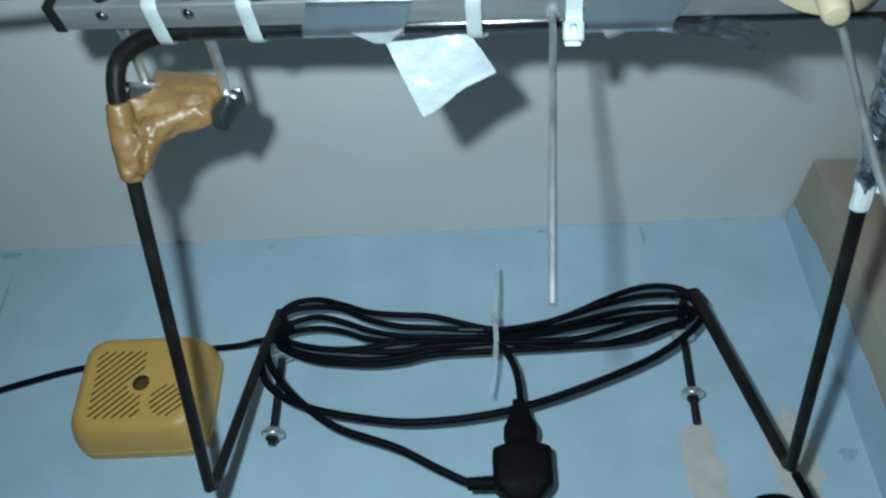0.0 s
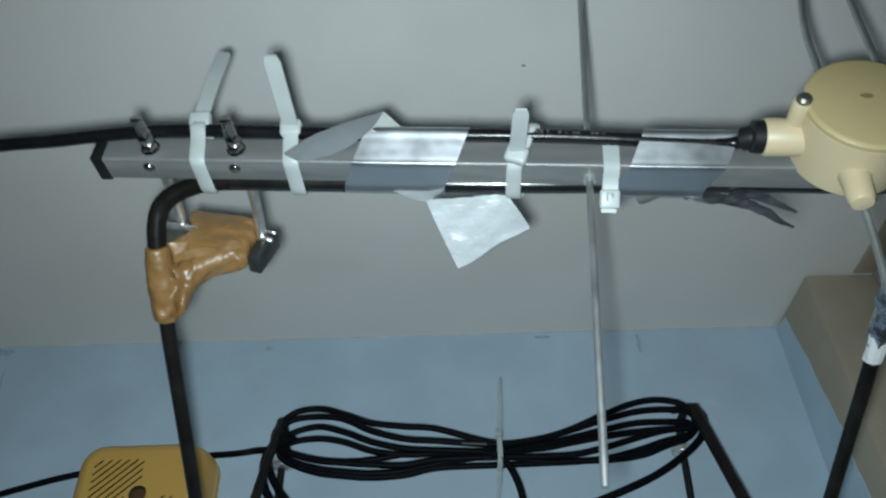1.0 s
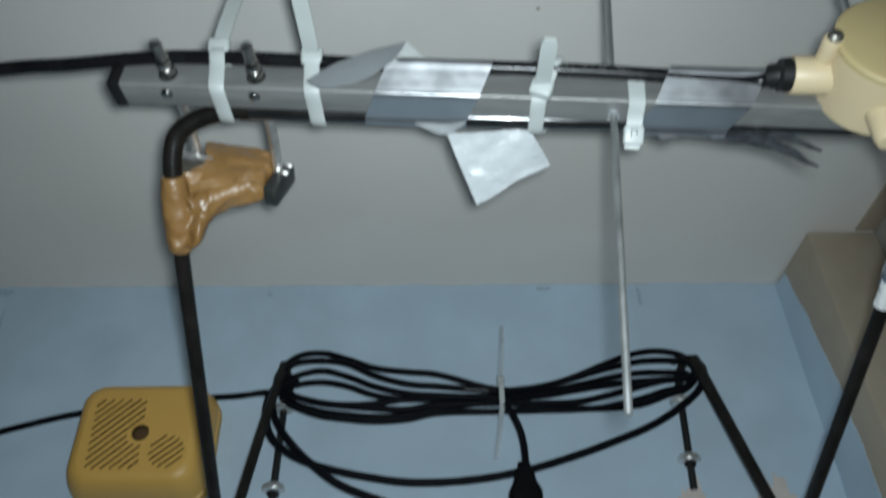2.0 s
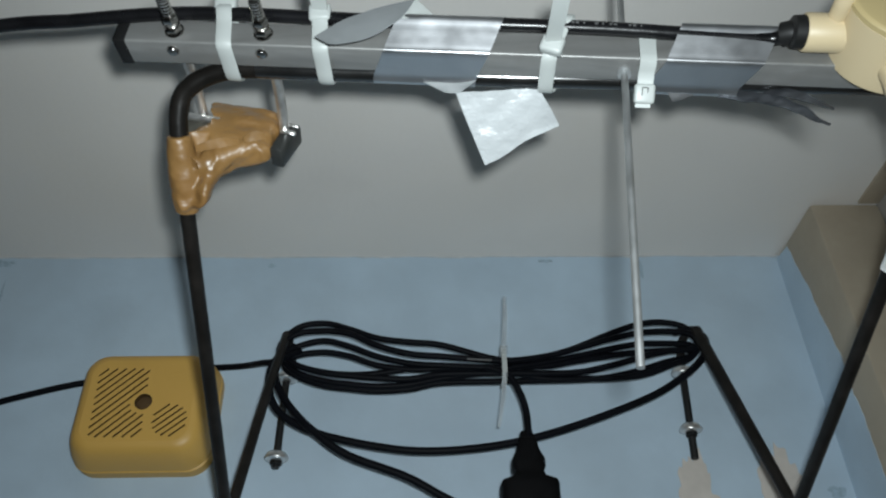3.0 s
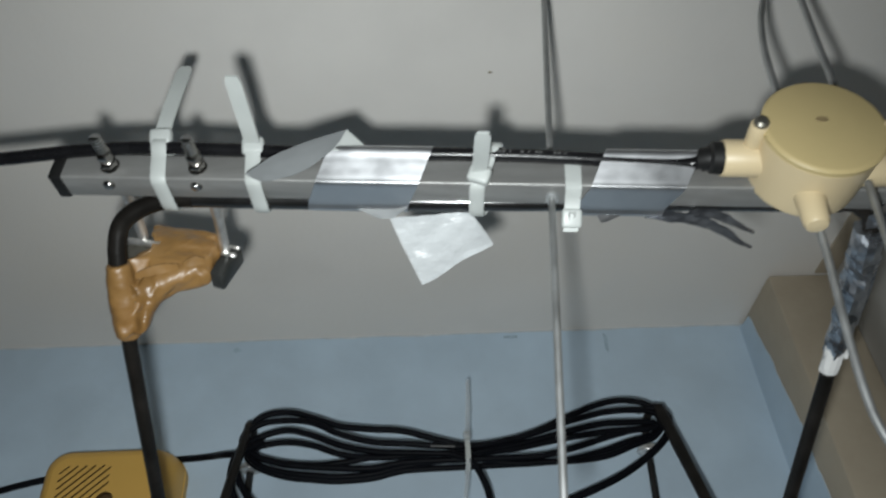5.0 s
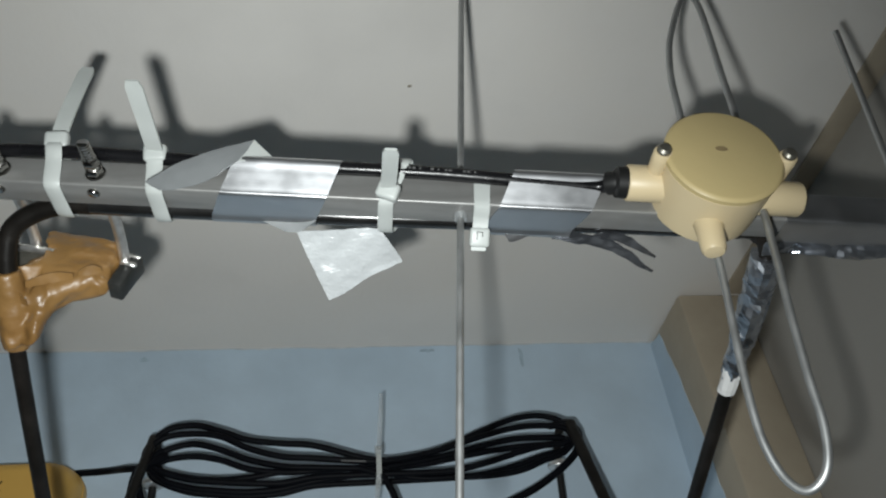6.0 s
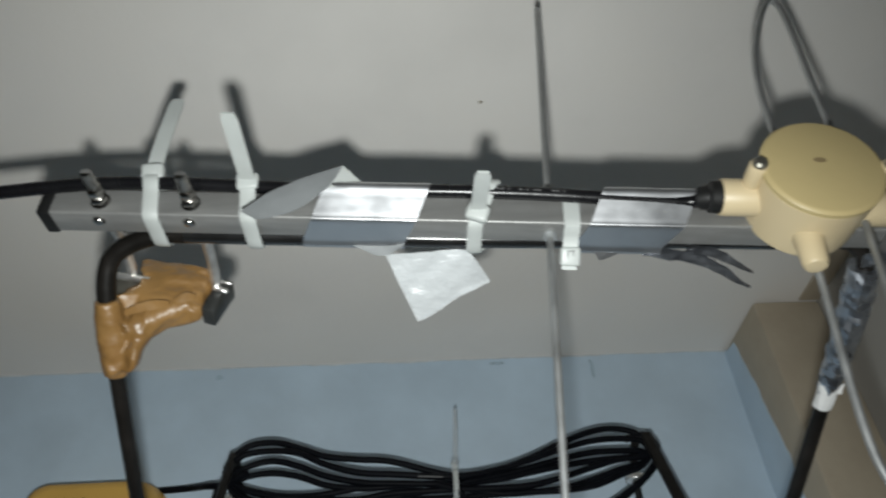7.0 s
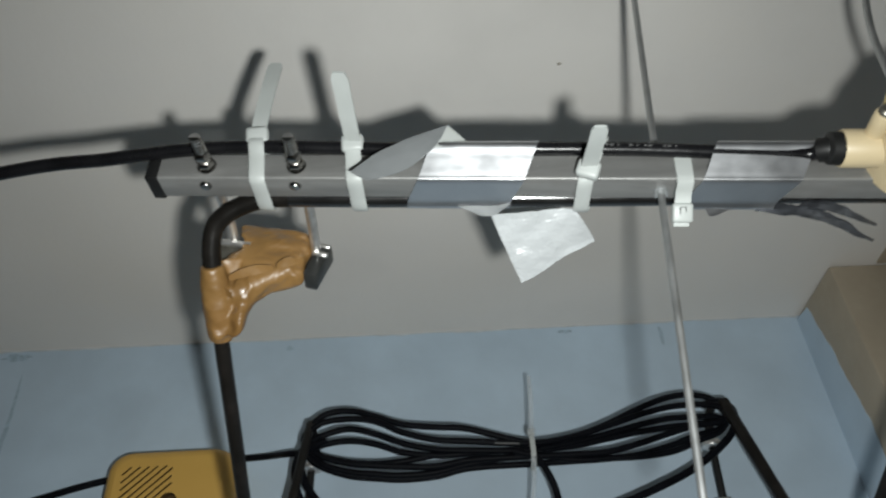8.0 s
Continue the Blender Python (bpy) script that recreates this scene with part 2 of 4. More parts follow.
structure("pipe_boxing", (BOX_X, BOX_Y, 0), (RIGHT_X, WALL_Y, TOP - 0.0022), M_BEIGE, "beige painted pipe boxing in the room's corner", 0.004)


def ragged_paint(name, label, mat, place, n, proud):
    """A film of paint with an uneven edge: place(t, s) gives the point at the share t along and s across it."""
    bm = bmesh.new()
    a = [bm.verts.new(place(k / n, 0.0)) for k in range(n + 1)]
    b = [bm.verts.new(place(k / n, 1.0)) for k in range(n + 1)]
    c = [bm.verts.new(place(k / n, 1.0) + proud) for k in range(n + 1)]
    for k in range(n):
        bm.faces.new((a[k], a[k + 1], b[k + 1], b[k]))
        bm.faces.new((b[k], b[k + 1], c[k + 1], c[k]))
    return tagged(part(name, bm, mat, smooth=False), label, "trim", kind="structure")


def side_edge(t, s):
    z = 1.3 + (TOP - 0.008 - 1.3) * t
    y = 0.666 + 0.026 * max(z - 2.24, 0.0) / 0.16 + 0.0035 * noise.noise(Vector((z * 26, 3.1, 0))) + 0.0016 * noise.noise(Vector((z * 120, 7.7, 0)))
    return Vector((BOX_X - 0.0006, WALL_Y + (y - WALL_Y) * s, z + (0.003 * (1 - s) if t == 1 else 0)))


def top_edge(t, s):
    x = -1.3 + (BOX_X + 1.3) * t
    d = 0.0016 + 0.0016 * noise.noise(Vector((x * 22, 1.7, 0))) + 0.0010 * noise.noise(Vector((x * 95, 5.2, 0)))
    return Vector((x, WALL_Y - 0.0006, TOP - max(d, 0.0002) * s))


ragged_paint("blue_paint_trim", "blue paint carried onto the side of the boxing", M_BLUE, side_edge, 220, Vector((0.0008, 0, 0)))
ragged_paint("ceiling_paint_trim", "off-white ceiling paint lapping unevenly onto the wall", M_LAP, top_edge, 420, Vector((0, 0.0008, 0)))
structure("ceiling_trim", (0.412, REAR_Y, TOP - 0.0028), (RIGHT_X, BOX_Y, TOP), M_BEIGE, "narrow beige painted strip along the ceiling", 0.001)


def bare_patch(cx, cz, rx, rz, seed, proud=0.0007):
    """Where the paint came off: a thin scab of plaster with a ragged edge."""
    bm = bmesh.new()
    n = 72
    ring0, ring1 = [], []
    for k in range(n):
        a = 2 * math.pi * k / n
        s = 1 + 0.50 * noise.noise(Vector((math.cos(a) * 1.7 + seed, math.sin(a) * 1.7, seed * 0.7))) + 0.30 * noise.noise(Vector((math.cos(a) * 5, math.sin(a) * 5, seed))) + 0.10 * noise.noise(Vector((math.cos(a) * 17, math.sin(a) * 17, seed)))
        x, z = cx + rx * s * math.cos(a), cz + rz * s * math.sin(a)
        ring0.append(bm.verts.new((x, WALL_Y + 0.001, z)))
        ring1.append(bm.verts.new((cx + (x - cx) * 0.95, WALL_Y - proud, cz + (z - cz) * 0.97)))
    for k in range(n):
        bm.faces.new((ring0[k], ring0[(k + 1) % n], ring1[(k + 1) % n], ring1[k]))
    bm.faces.new(ring1)
    return part("bare_patch", bm, M_PLASTER, wall_north, "bare plaster where the blue paint came off")


bare_patch(0.216, 2.115, 0.019, 0.047, 1.3)
bare_patch(0.296, 2.125, 0.020, 0.055, 4.1)
for sx, sy, sr in ((0.015, 0.455, 0.0015), (0.052, 0.36, 0.0012)):
    bm = bmesh.new()
    bmesh.ops.create_uvsphere(bm, u_segments=10, v_segments=6, radius=1, matrix=Matrix.Translation((sx, sy, TOP)) @ Matrix.Diagonal((sr * 1.5, sr, 0.0006, 1)))
    tagged(part("paint_speck", bm, M_SPECK), "small dark speck on the ceiling paint", "paint speck", "ceiling specks")

for sx, sz, rx, rz in ((-0.20, 2.388, 0.005, 0.003), (0.205, 2.382, 0.0022, 0.011), (-0.49, 2.392, 0.016, 0.004), (-0.478, 2.31, 0.0022, 0.055), (0.10, 2.393, 0.008, 0.002), (0.345, 2.13, 0.008, 0.006)):
    ob = bare_patch(sx, sz, rx, rz, sx * 9, 0.0002)
    ob.name, ob.data.materials[0] = "scuff", M_SCUFF
    ob["label"] = "dull scuff on the blue paint"

# ---- the aerial: its own axes, x along the boom, z along the rods ----
AX = Vector((0.993, -0.050, -0.104)).normalized()
AZ = Vector((0.093, -0.094, 0.991))
AZ = (AZ - AX * AZ.dot(AX)).normalized()
AY = AZ.cross(AX)
AERIAL = Matrix.Translation((-0.190, 0.257, 2.193)) @ Matrix((AX, AY, AZ)).transposed().to_4x4()


def W(x, y, z):
    """A place given in the aerial's own axes, in the room."""
    return AERIAL @ Vector((x, y, z))


BOOM, S = 0.56, 0.015
aerial = thing("yagi_aerial", "aluminium yagi aerial with a cream junction box, on a black bracket", "aerial")


def apart_of(name, bm, mat, parent=None, label=""):
    return part(name, moved(bm, AERIAL), mat, parent or aerial, label)


def square_tube():
    bm = bmesh.new()
    prof = []
    r = 0.0012
    for cx, cz, a0 in ((S - r, S - r, 0), (r, S - r, 90), (r, r, 180), (S - r, r, 270)):
        for k in range(4):
            a = radians(a0 + 30 * k)
            prof.append((cx + r * math.cos(a), cz + r * math.sin(a)))
    xs = [0.003 + (BOOM - 0.003) * i / 24 for i in range(25)]
    rings = [[bm.verts.new((x, y, z)) for y, z in prof] for x in xs]
    n = len(prof)
    for a, b in zip(rings, rings[1:]):
        for k in range(n):
            bm.faces.new((a[k], a[(k + 1) % n], b[(k + 1) % n], b[k]))
    bm.faces.new(rings[0])
    bm.faces.new(rings[-1])
    return bm


apart_of("boom", square_tube(), M_ALU, label="square aluminium boom")
apart_of("end_cap", block(bmesh.new(), (-0.002, -0.0006, -0.0006), (0.0042, S + 0.0006, S + 0.0006), 0.0008), M_CAP, label="black plastic end cap")
apart_of("director", bar(bmesh.new(), (0.2437, 0.0085, -0.1505), (0.2435, 0.0085, 0.168), 0.0017), M_ROD, label="thin aluminium rod through the boom")
apart_of("bushing", lathe(bmesh.new(), ((0.0031, 0), (0.0033, 0.0015), (0.0033, 0.004)), pose(0.2436, 0.0085, -0.0028), 18), M_CLEARTIE, label="pale plastic bushing round the rod")
apart_of("reflector", bar(bmesh.new(), (0.469, 0.0075, -0.165), (0.469, 0.0075, 0.1515), 0.0018), M_ROD, label="aluminium rod through the boom")

# folded dipole: one bent rod whose two limbs pass through the box
DY = -0.012
loop = [(0.3830, DY, 0.0), (0.3822, DY, 0.030), (0.3816, DY, 0.060), (0.3802, DY, 0.087), (0.3790, DY, 0.1185), (0.3780, DY, 0.136), (0.3762, DY, 0.148), (0.3730, DY, 0.1525), (0.3690, DY, 0.1485), (0.3635, DY, 0.1355), (0.3577, DY, 0.1168), (0.3546, DY, 0.1028), (0.3525, DY, 0.0807), (0.3531, DY, 0.0562), (0.3545, DY + 0.001, 0.035),
        (0.3600, 0.000, 0.005), (0.3640, 0.0035, -0.0239), (0.3643, 0.004, -0.0528), (0.3641, 0.004, -0.0818), (0.3656, 0.004, -0.1082), (0.3699, 0.003, -0.1244), (0.3750, -0.001, -0.1325), (0.3795, -0.006, -0.1315), (0.3830, -0.010, -0.1240), (0.3842, DY, -0.1093), (0.3834, DY, -0.0925), (0.3829, DY, -0.0612), (0.3832, DY, -0.030)]
apart_of("folded_dipole", sweep(bmesh.new(), smooth_path(loop, 5, True), 0.0018, 12, True), M_ROD, label="bent aluminium loop")

# junction box
CX, CZ, R = 0.3605, 0.0105, 0.0267
facing = pose(CX, 0, CZ, 90, 0, 0)
jbox = apart_of("junction_box", lathe(bmesh.new(), ((R - 0.006, -0.004), (R - 0.0015, -0.002), (R - 0.001, 0.002), (R, 0.028), (R - 0.001, 0.0285)), facing, 56), M_CREAM, label="round cream plastic junction box")
apart_of("lid", lathe(bmesh.new(), ((R + 0.0004, 0.0288), (R + 0.0006, 0.0312), (R - 0.0004, 0.0322), (R - 0.0014, 0.0325), (0.004, 0.0327)), facing, 56), M_LID, jbox, "flat round lid")
apart_of("lid_mark", lathe(bmesh.new(), ((0.0021, 0.0324), (0.0019, 0.03285), (0.0012, 0.0328)), pose(CX - 0.001, 0, CZ + 0.003, 90, 0, 0) @ Matrix.Diagonal((1.5, 0.8, 1, 1)), 16), M_MARK, jbox)


def spout(x0, x1, r, z):
    sgn = 1 if x1 > x0 else -1
    m = pose(x0, -0.0115, z, 0, 90 * sgn, 0)
    ln = abs(x1 - x0)
    return lathe(bmesh.new(), ((r, 0), (r, ln - 0.001), (r - 0.0006, ln), (r - 0.0018, ln), (r - 0.002, ln - 0.008), (0.001, ln - 0.008)), m, 28)


apart_of("spout", spout(CX - 0.018, 0.3200, 0.0088, 0.0085), M_CREAM, jbox, "short conduit spout")
apart_of("spout", spout(CX + 0.016, 0.4020, 0.0084, 0.0035), M_CREAM, jbox, "short conduit spout")
apart_of("grommet", lathe(bmesh.new(), ((0.0070, 0), (0.0078, 0.0004), (0.0074, 0.0058), (0.0060, 0.0066), (0.0028, 0.0066)), pose(0.3212, -0.0115, 0.0085, 0, -90, 0), 26), M_CAP, jbox, "black rubber grommet round the cable")
apart_of("spout", lathe(bmesh.new(), ((0.0070, 0), (0.0062, 0.006), (0.0056, 0.0155), (0.0046, 0.0172), (0.0020, 0.0176)), pose(0.3560, DY + 0.001, CZ - 0.0225, 180, 0, 0), 24), M_CREAM, jbox, "short tapered blind spout")
for sx, sz in ((CX - R - 0.0014, 0.0102), (CX + R + 0.0032, 0.0115)):
    apart_of("screw_post", lathe(bmesh.new(), ((0.0036, 0.004), (0.0043, 0.026), (0.0044, 0.0318), (0.0038, 0.0328)), pose(sx, 0, sz, 90, 0, 0), 20), M_CREAM, jbox)
    apart_of("screw", lathe(bmesh.new(), ((0.0034, 0.0326), (0.0034, 0.0342), (0.0024, 0.0354), (0.0006, 0.0355)), pose(sx, 0, sz, 90, 0, 0), 18), M_SCREW, jbox, "steel screw head")
apart_of("cable_sleeve", sweep(bmesh.new(), [Vector((0.3125, -0.0080, 0.0104)), Vector((0.3155, -0.0100, 0.0095)), Vector((0.3190, -0.0112, 0.0087)), Vector((0.3225, -0.0115, 0.0085))], 0.0056, 20), M_CAP, jbox, "matt black sleeve on the cable")

# mast clamp: u-bolt through the boom, jaw behind it
clamp_x = (0.0275, 0.0712)
zc = 0.0070
for i, x in enumerate(clamp_x):
    apart_of("clamp_bolt", sweep(bmesh.new(), smooth_path([(x, -0.021, zc), (x, 0.0, zc), (x, 0.035, zc - 0.001), (x - 0.001, 0.066, zc - 0.008)], 6), 0.0027, 14), M_ZINC, label="bright threaded clamp bolt")
    for y, r in ((-0.0050, 0.0043), (-0.0110, 0.0040)):
        apart_of("nut", lathe(bmesh.new(), ((r * 0.86, 0), (r, 0.0008), (r, 0.0036), (r * 0.86, 0.0044)), pose(x, y + 0.0046, zc, 90, 0, 0), 6), M_NUT, label="steel nut")
    apart_of("washer", lathe(bmesh.new(), ((0.0046, 0), (0.0048, 0.0004), (0.0046, 0.0009)), pose(x, -0.0001, zc, 90, 0, 0), 22), M_NUT)
    apart_of("thread", sweep(bmesh.new(), [Vector((x, -0.021 + 0.0009 * k, zc)) for k in range(12)], lambda t: 0.0026 + 0.0004 * (round(t * 11) % 2), 12), M_NUT, label="threaded end")
    apart_of("rivet_screw", lathe(bmesh.new(), ((0.0030, 0), (0.0030, 0.0006), (0.0022, 0.0016), (0.0004, 0.0019)), pose(x - 0.0008, 0.0055, 0.0001, 180, 0, 0), 14), M_NUT, label="small screw head")
for jx, jz, tilt in ((0.0225, -0.003, 14), (0.0722, -0.0065, 14)):
    jm = pose(jx, 0.060, jz, -12, tilt, 0)
    jaw = apart_of("jaw", block(bmesh.new(), (-0.0037, 0.0, -0.0118), (0.0037, 0.012, 0.0118), 0.0012, 2, jm), M_JAW, label="dark clamp jaw")
    apart_of("saddle", block(bmesh.new(), (-0.0044, -0.0012, 0.0022), (0.0044, 0.0010, 0.0050), 0.0006, 1, jm), M_ZINC, jaw, "bright steel edge")
    apart_of("saddle", block(bmesh.new(), (-0.0036, -0.0010, 0.0086), (0.0038, 0.0006, 0.0102), 0.0005, 1, jm), M_ZINC, jaw, "bright steel edge")
apart_of("clamp_plate", block(bmesh.new(), (0.0165, 0.0570, -0.0150), (0.0350, 0.0590, 0.0020), 0.0005, 1), M_SCREW, label="dull steel clamp plate")
apart_of("clamp_pin", bar(bmesh.new(), (0.0165, 0.0545, 0.0004), (0.0372, 0.0545, -0.0020), 0.0019, 14), M_ZINC, label="bright steel cross pin")
apart_of("jaw_bridge", block(bmesh.new(), (0.022, 0.064, -0.012), (0.074, 0.072, 0.004), 0.0015), M_JAW, label="dark bar between the jaws")

# ---- the black bracket: one bent coated bar with threaded ends ----
bracket = thing("wire_bracket", "black plastic-coated bent steel bracket with threaded ends, hooked at the wall", "bracket")
TY, TZ = 0.0205, 0.0041
L_V, R_V = Vector((-0.1775, 0.573, 2.064)), Vector((0.231, 0.576, 2.066))
L_H, R_H = Vector((-0.165, 0.653, 2.266)), Vector((0.220, 0.652, 2.268))
l_leg = [W(0.0230, 0.037, -0.0142), W(0.0225, 0.046, -0.0225), W(0.0226, 0.0771, -0.0446)]
r_leg = [W(0.4030, 0.030, 0.004), W(0.4050, 0.050, -0.004)]


def rounded(a, v, b, r):
    """The way round the corner v between a and b."""
    p, q = v + (a - v).normalized() * r, v + (b - v).normalized() * r
    return [p] + [p.lerp(v, t).lerp(v.lerp(q, t), t) for t in (0.25, 0.5, 0.75)] + [q]


bend_l = [W(0.0640, TY, TZ), W(0.0525, TY + 0.0005, 0.0038), W(0.0407, 0.0230, 0.0015), W(0.0315, 0.0258, -0.0025), W(0.0252, 0.0305, -0.0072)]
bend_r = [W(0.386, TY, TZ + 0.0042), W(0.397, TY + 0.003, TZ + 0.003)]
way = ([L_H + Vector((-0.001, 0.036, -0.022)), L_H + Vector((-0.0005, 0.033, -0.004)), L_H + Vector((0, 0.020, 0.003)), L_H + Vector((0, 0.006, -0.001)), L_H + Vector((0, -0.002, -0.013)), L_H.lerp(L_V, 0.4)]
       + rounded(L_H, L_V, l_leg[2], 0.016) + [L_V.lerp(l_leg[2], 0.55)] + l_leg[::-1] + bend_l[::-1] + [W(0.12, TY, TZ), W(0.22, TY, TZ + 0.0012), W(0.32, TY, TZ + 0.0036)] + bend_r + r_leg
       + [r_leg[1].lerp(R_V, 0.5)] + rounded(r_leg[1], R_V, R_H, 0.014) + [R_V.lerp(R_H, 0.6), R_H + Vector((0, -0.002, -0.013)), R_H + Vector((0, 0.006, -0.001)), R_H + Vector((-0.001, 0.020, 0.003)), R_H + Vector((-0.004, 0.033, -0.004)), R_H + Vector((-0.006, 0.036, -0.022))])
part("coated_bar", sweep(bmesh.new(), smooth_path(way, 6), 0.0041, 14), M_BLACKTUBE, bracket)
part("hose_sleeve", sweep(bmesh.new(), smooth_path([l_leg[0].lerp(l_leg[1], 0.8), l_leg[0]] + bend_l[::-1], 6), 0.0049, 14), M_BLACKTUBE, bracket, "black hose over the bend")
part("straight_sleeve", sweep(bmesh.new(), smooth_path([bend_l[0], W(0.12, TY, TZ), W(0.22, TY, TZ + 0.0012), W(0.32, TY, TZ + 0.0036)] + bend_r[:1], 6), 0.0048, 16), M_GLOSS, bracket, "glossy black stretch under the boom")
part("shrunk_sleeve", sweep(bmesh.new(), [R_H.lerp(R_V, 0.03 + 0.075 * k) for k in range(13)], lambda t: 0.0056 - 0.0012 * t, 14), M_BLACKTUBE, bracket, "thicker sleeved stretch of the bar")
for top, low in ((L_H + Vector((-0.001, 0.036, -0.020)), Vector((-0.1695, 0.696, 2.150))), (R_H + Vector((-0.006, 0.036, -0.020)), Vector((0.2110, 0.699, 2.155)))):
    d = (low - top).normalized()
    ln = (low - top).length
    part("threaded_end", sweep(bmesh.new(), [top + d * (ln * k / 60) for k in range(61)], lambda t: 0.0033 + 0.0003 * (round(t * 60) % 2), 12), M_CAP, bracket, "dark threaded end")
    turn = d.to_track_quat("Z", "Y").to_matrix().to_4x4()
    far = ln - 0.028 if low.x > 0 else ln - 0.010
    for dist, nut in ((0.010, False), (far, True)):
        m = Matrix.Translation(top + d * dist) @ turn
        part("washer", lathe(bmesh.new(), ((0.0050, -0.0052), (0.0080, -0.0042), (0.0100, -0.0018), (0.0108, 0.0006), (0.0104, 0.0020), (0.0085, 0.0030), (0.005, 0.0034)), m, 28), M_ZINC, bracket, "steel washer")
        if nut:
            part("nut", lathe(bmesh.new(), ((0.0050, 0.002), (0.0058, 0.003), (0.0058, 0.0065), (0.0048, 0.0072)), m, 6), M_CAP, bracket)

# ---- cables ----
coax = thing("coaxial_cable", "black coaxial cable taped along the boom", "cable")
part("jacket", sweep(bmesh.new(), smooth_path([W(-0.75, 0.10, -0.25), W(-0.40, 0.03, -0.09), W(-0.22, 0.006, -0.036), W(-0.0744, -0.0015, 0.0010), W(-0.0207, -0.0025, 0.0095), W(0.0169, -0.003, 0.0150), W(0.05, -0.0034, 0.0166), W(0.09, -0.0038, 0.0156), W(0.13, -0.0041, 0.0144), W(0.20, -0.0042, 0.0146),
     W(0.235, -0.0042, 0.0142), W(0.262, -0.0042, 0.0130), W(0.284, -0.0038, 0.0124), W(0.302, -0.0037, 0.0116), W(0.3110, -0.0050, 0.0110), W(0.3180, -0.0108, 0.0089), W(0.33, -0.0115, 0.0085)], 10), 0.0034, 12), M_COAX, coax)
for k in range(13):
    if k not in (4, 9):
        x = 0.214 + 0.0029 * k + 0.0006 * math.sin(k * 2.1)
        part("print_mark", block(bmesh.new(), (x, -0.0003, 0), (x + 0.0008 + 0.0004 * (k % 3), 0.0002, 0.0008), 0, 1, AERIAL @ pose(0, -0.0076 - 0.00003 * k, 0.0140 - 0.00011 * k)), M_PRINT, coax)

cord = thing("power_cord", "coiled black mains cord hung over the bracket's hooks", "cord")
CY = 0.650


LEFT_XS, RIGHT_XS = (-0.02, -0.05, -0.08, -0.105, -0.13, -0.155), (0.212, 0.190, 0.165, 0.135, 0.105, 0.075)


def coil_turn(left_top, left_low, right_low, right_top, le, re, z_up, z_low, y):
    """One turn of the coil: along the top to the left hook, back along the bottom, round the right hook; heights at the marked widths."""
    pts = [(0.034, y, z_up)] + [(x, y + 0.001 * k, z) for k, (x, z) in enumerate(zip(LEFT_XS, left_top))] + [(le, y + 0.006, (left_top[-1] + left_low[0]) / 2)]
    pts += [(x, y + 0.006, z) for x, z in zip(LEFT_XS[::-1], left_low)] + [(0.034, y + 0.005, z_low)]
    pts += [(x, y + 0.006, z) for x, z in zip(RIGHT_XS[::-1], right_low)] + [(re, y + 0.005, (right_low[-1] + right_top[0]) / 2)] + [(x, y + 0.003, z) for x, z in zip(RIGHT_XS, right_top)]
    return part("cord_turn", sweep(bmesh.new(), smooth_path(pts, 5, True), 0.0029, 10, True), M_CABLE, cord)


coil_turn((2.248, 2.252, 2.257, 2.267, 2.2745, 2.270), (2.226, 2.216, 2.212, 2.2095, 2.211, 2.217), (2.2155, 2.2155, 2.2155, 2.219, 2.228, 2.236), (2.267, 2.273, 2.270, 2.259, 2.246, 2.237), -0.170, 0.223, 2.2320, 2.2220, CY)
coil_turn((2.234, 2.2375, 2.247, 2.260, 2.264, 2.261), (2.231, 2.222, 2.2185, 2.216, 2.2145, 2.219), (2.219, 2.220, 2.2265, 2.235, 2.241, 2.243), (2.258, 2.2605, 2.259, 2.252, 2.243, 2.235), -0.167, 0.219, 2.2290, 2.2190, CY - 0.004)
coil_turn((2.229, 2.232, 2.240, 2.251, 2.258, 2.252), (2.234, 2.2265, 2.2235, 2.2245, 2.229, 2.2315), (2.231, 2.236, 2.241, 2.2445, 2.246, 2.247), (2.251, 2.252, 2.2515, 2.246, 2.239, 2.233), -0.164, 0.216, 2.2265, 2.2280, CY + 0.004)
coil_turn((2.228, 2.228, 2.233, 2.243, 2.248, 2.245), (2.2255, 2.2155, 2.2115, 2.209, 2.2105, 2.2165), (2.218, 2.2185, 2.221, 2.228, 2.236, 2.241), (2.247, 2.246, 2.2445, 2.241, 2.236, 2.231), -0.165, 0.217, 2.2295, 2.2170, CY + 0.008)
part("cord_length", sweep(bmesh.new(), smooth_path([(0.20, CY + 0.004, 2.262), (0.218, CY, 2.262), (0.2265, CY - 0.002, 2.249), (0.215, CY - 0.004, 2.226), (0.176, CY - 0.004, 2.198), (0.126, CY - 0.003, 2.177), (0.069, CY - 0.001, 2.159), (0.019, CY, 2.149), (-0.034, CY, 2.1455), (-0.077, CY, 2.150),
     (-0.131, CY - 0.001, 2.163), (-0.163, CY - 0.002, 2.182), (-0.174, CY - 0.002, 2.206), (-0.172, CY, 2.232), (-0.155, CY + 0.004, 2.250)], 8), 0.0034, 10), M_CABLE, cord)
part("cord_length", sweep(bmesh.new(), smooth_path([(-0.150, CY + 0.004, 2.245), (-0.168, CY - 0.006, 2.228), (-0.166, CY - 0.008, 2.205), (-0.150, CY - 0.008, 2.180), (-0.128, CY - 0.009, 2.158), (-0.101, CY - 0.006, 2.140), (-0.053, CY - 0.004, 2.122), (-0.020, CY - 0.002, 2.104), (0.008, CY, 2.091), (0.03, CY, 2.089)], 8), 0.0034, 10), M_CABLE, cord)
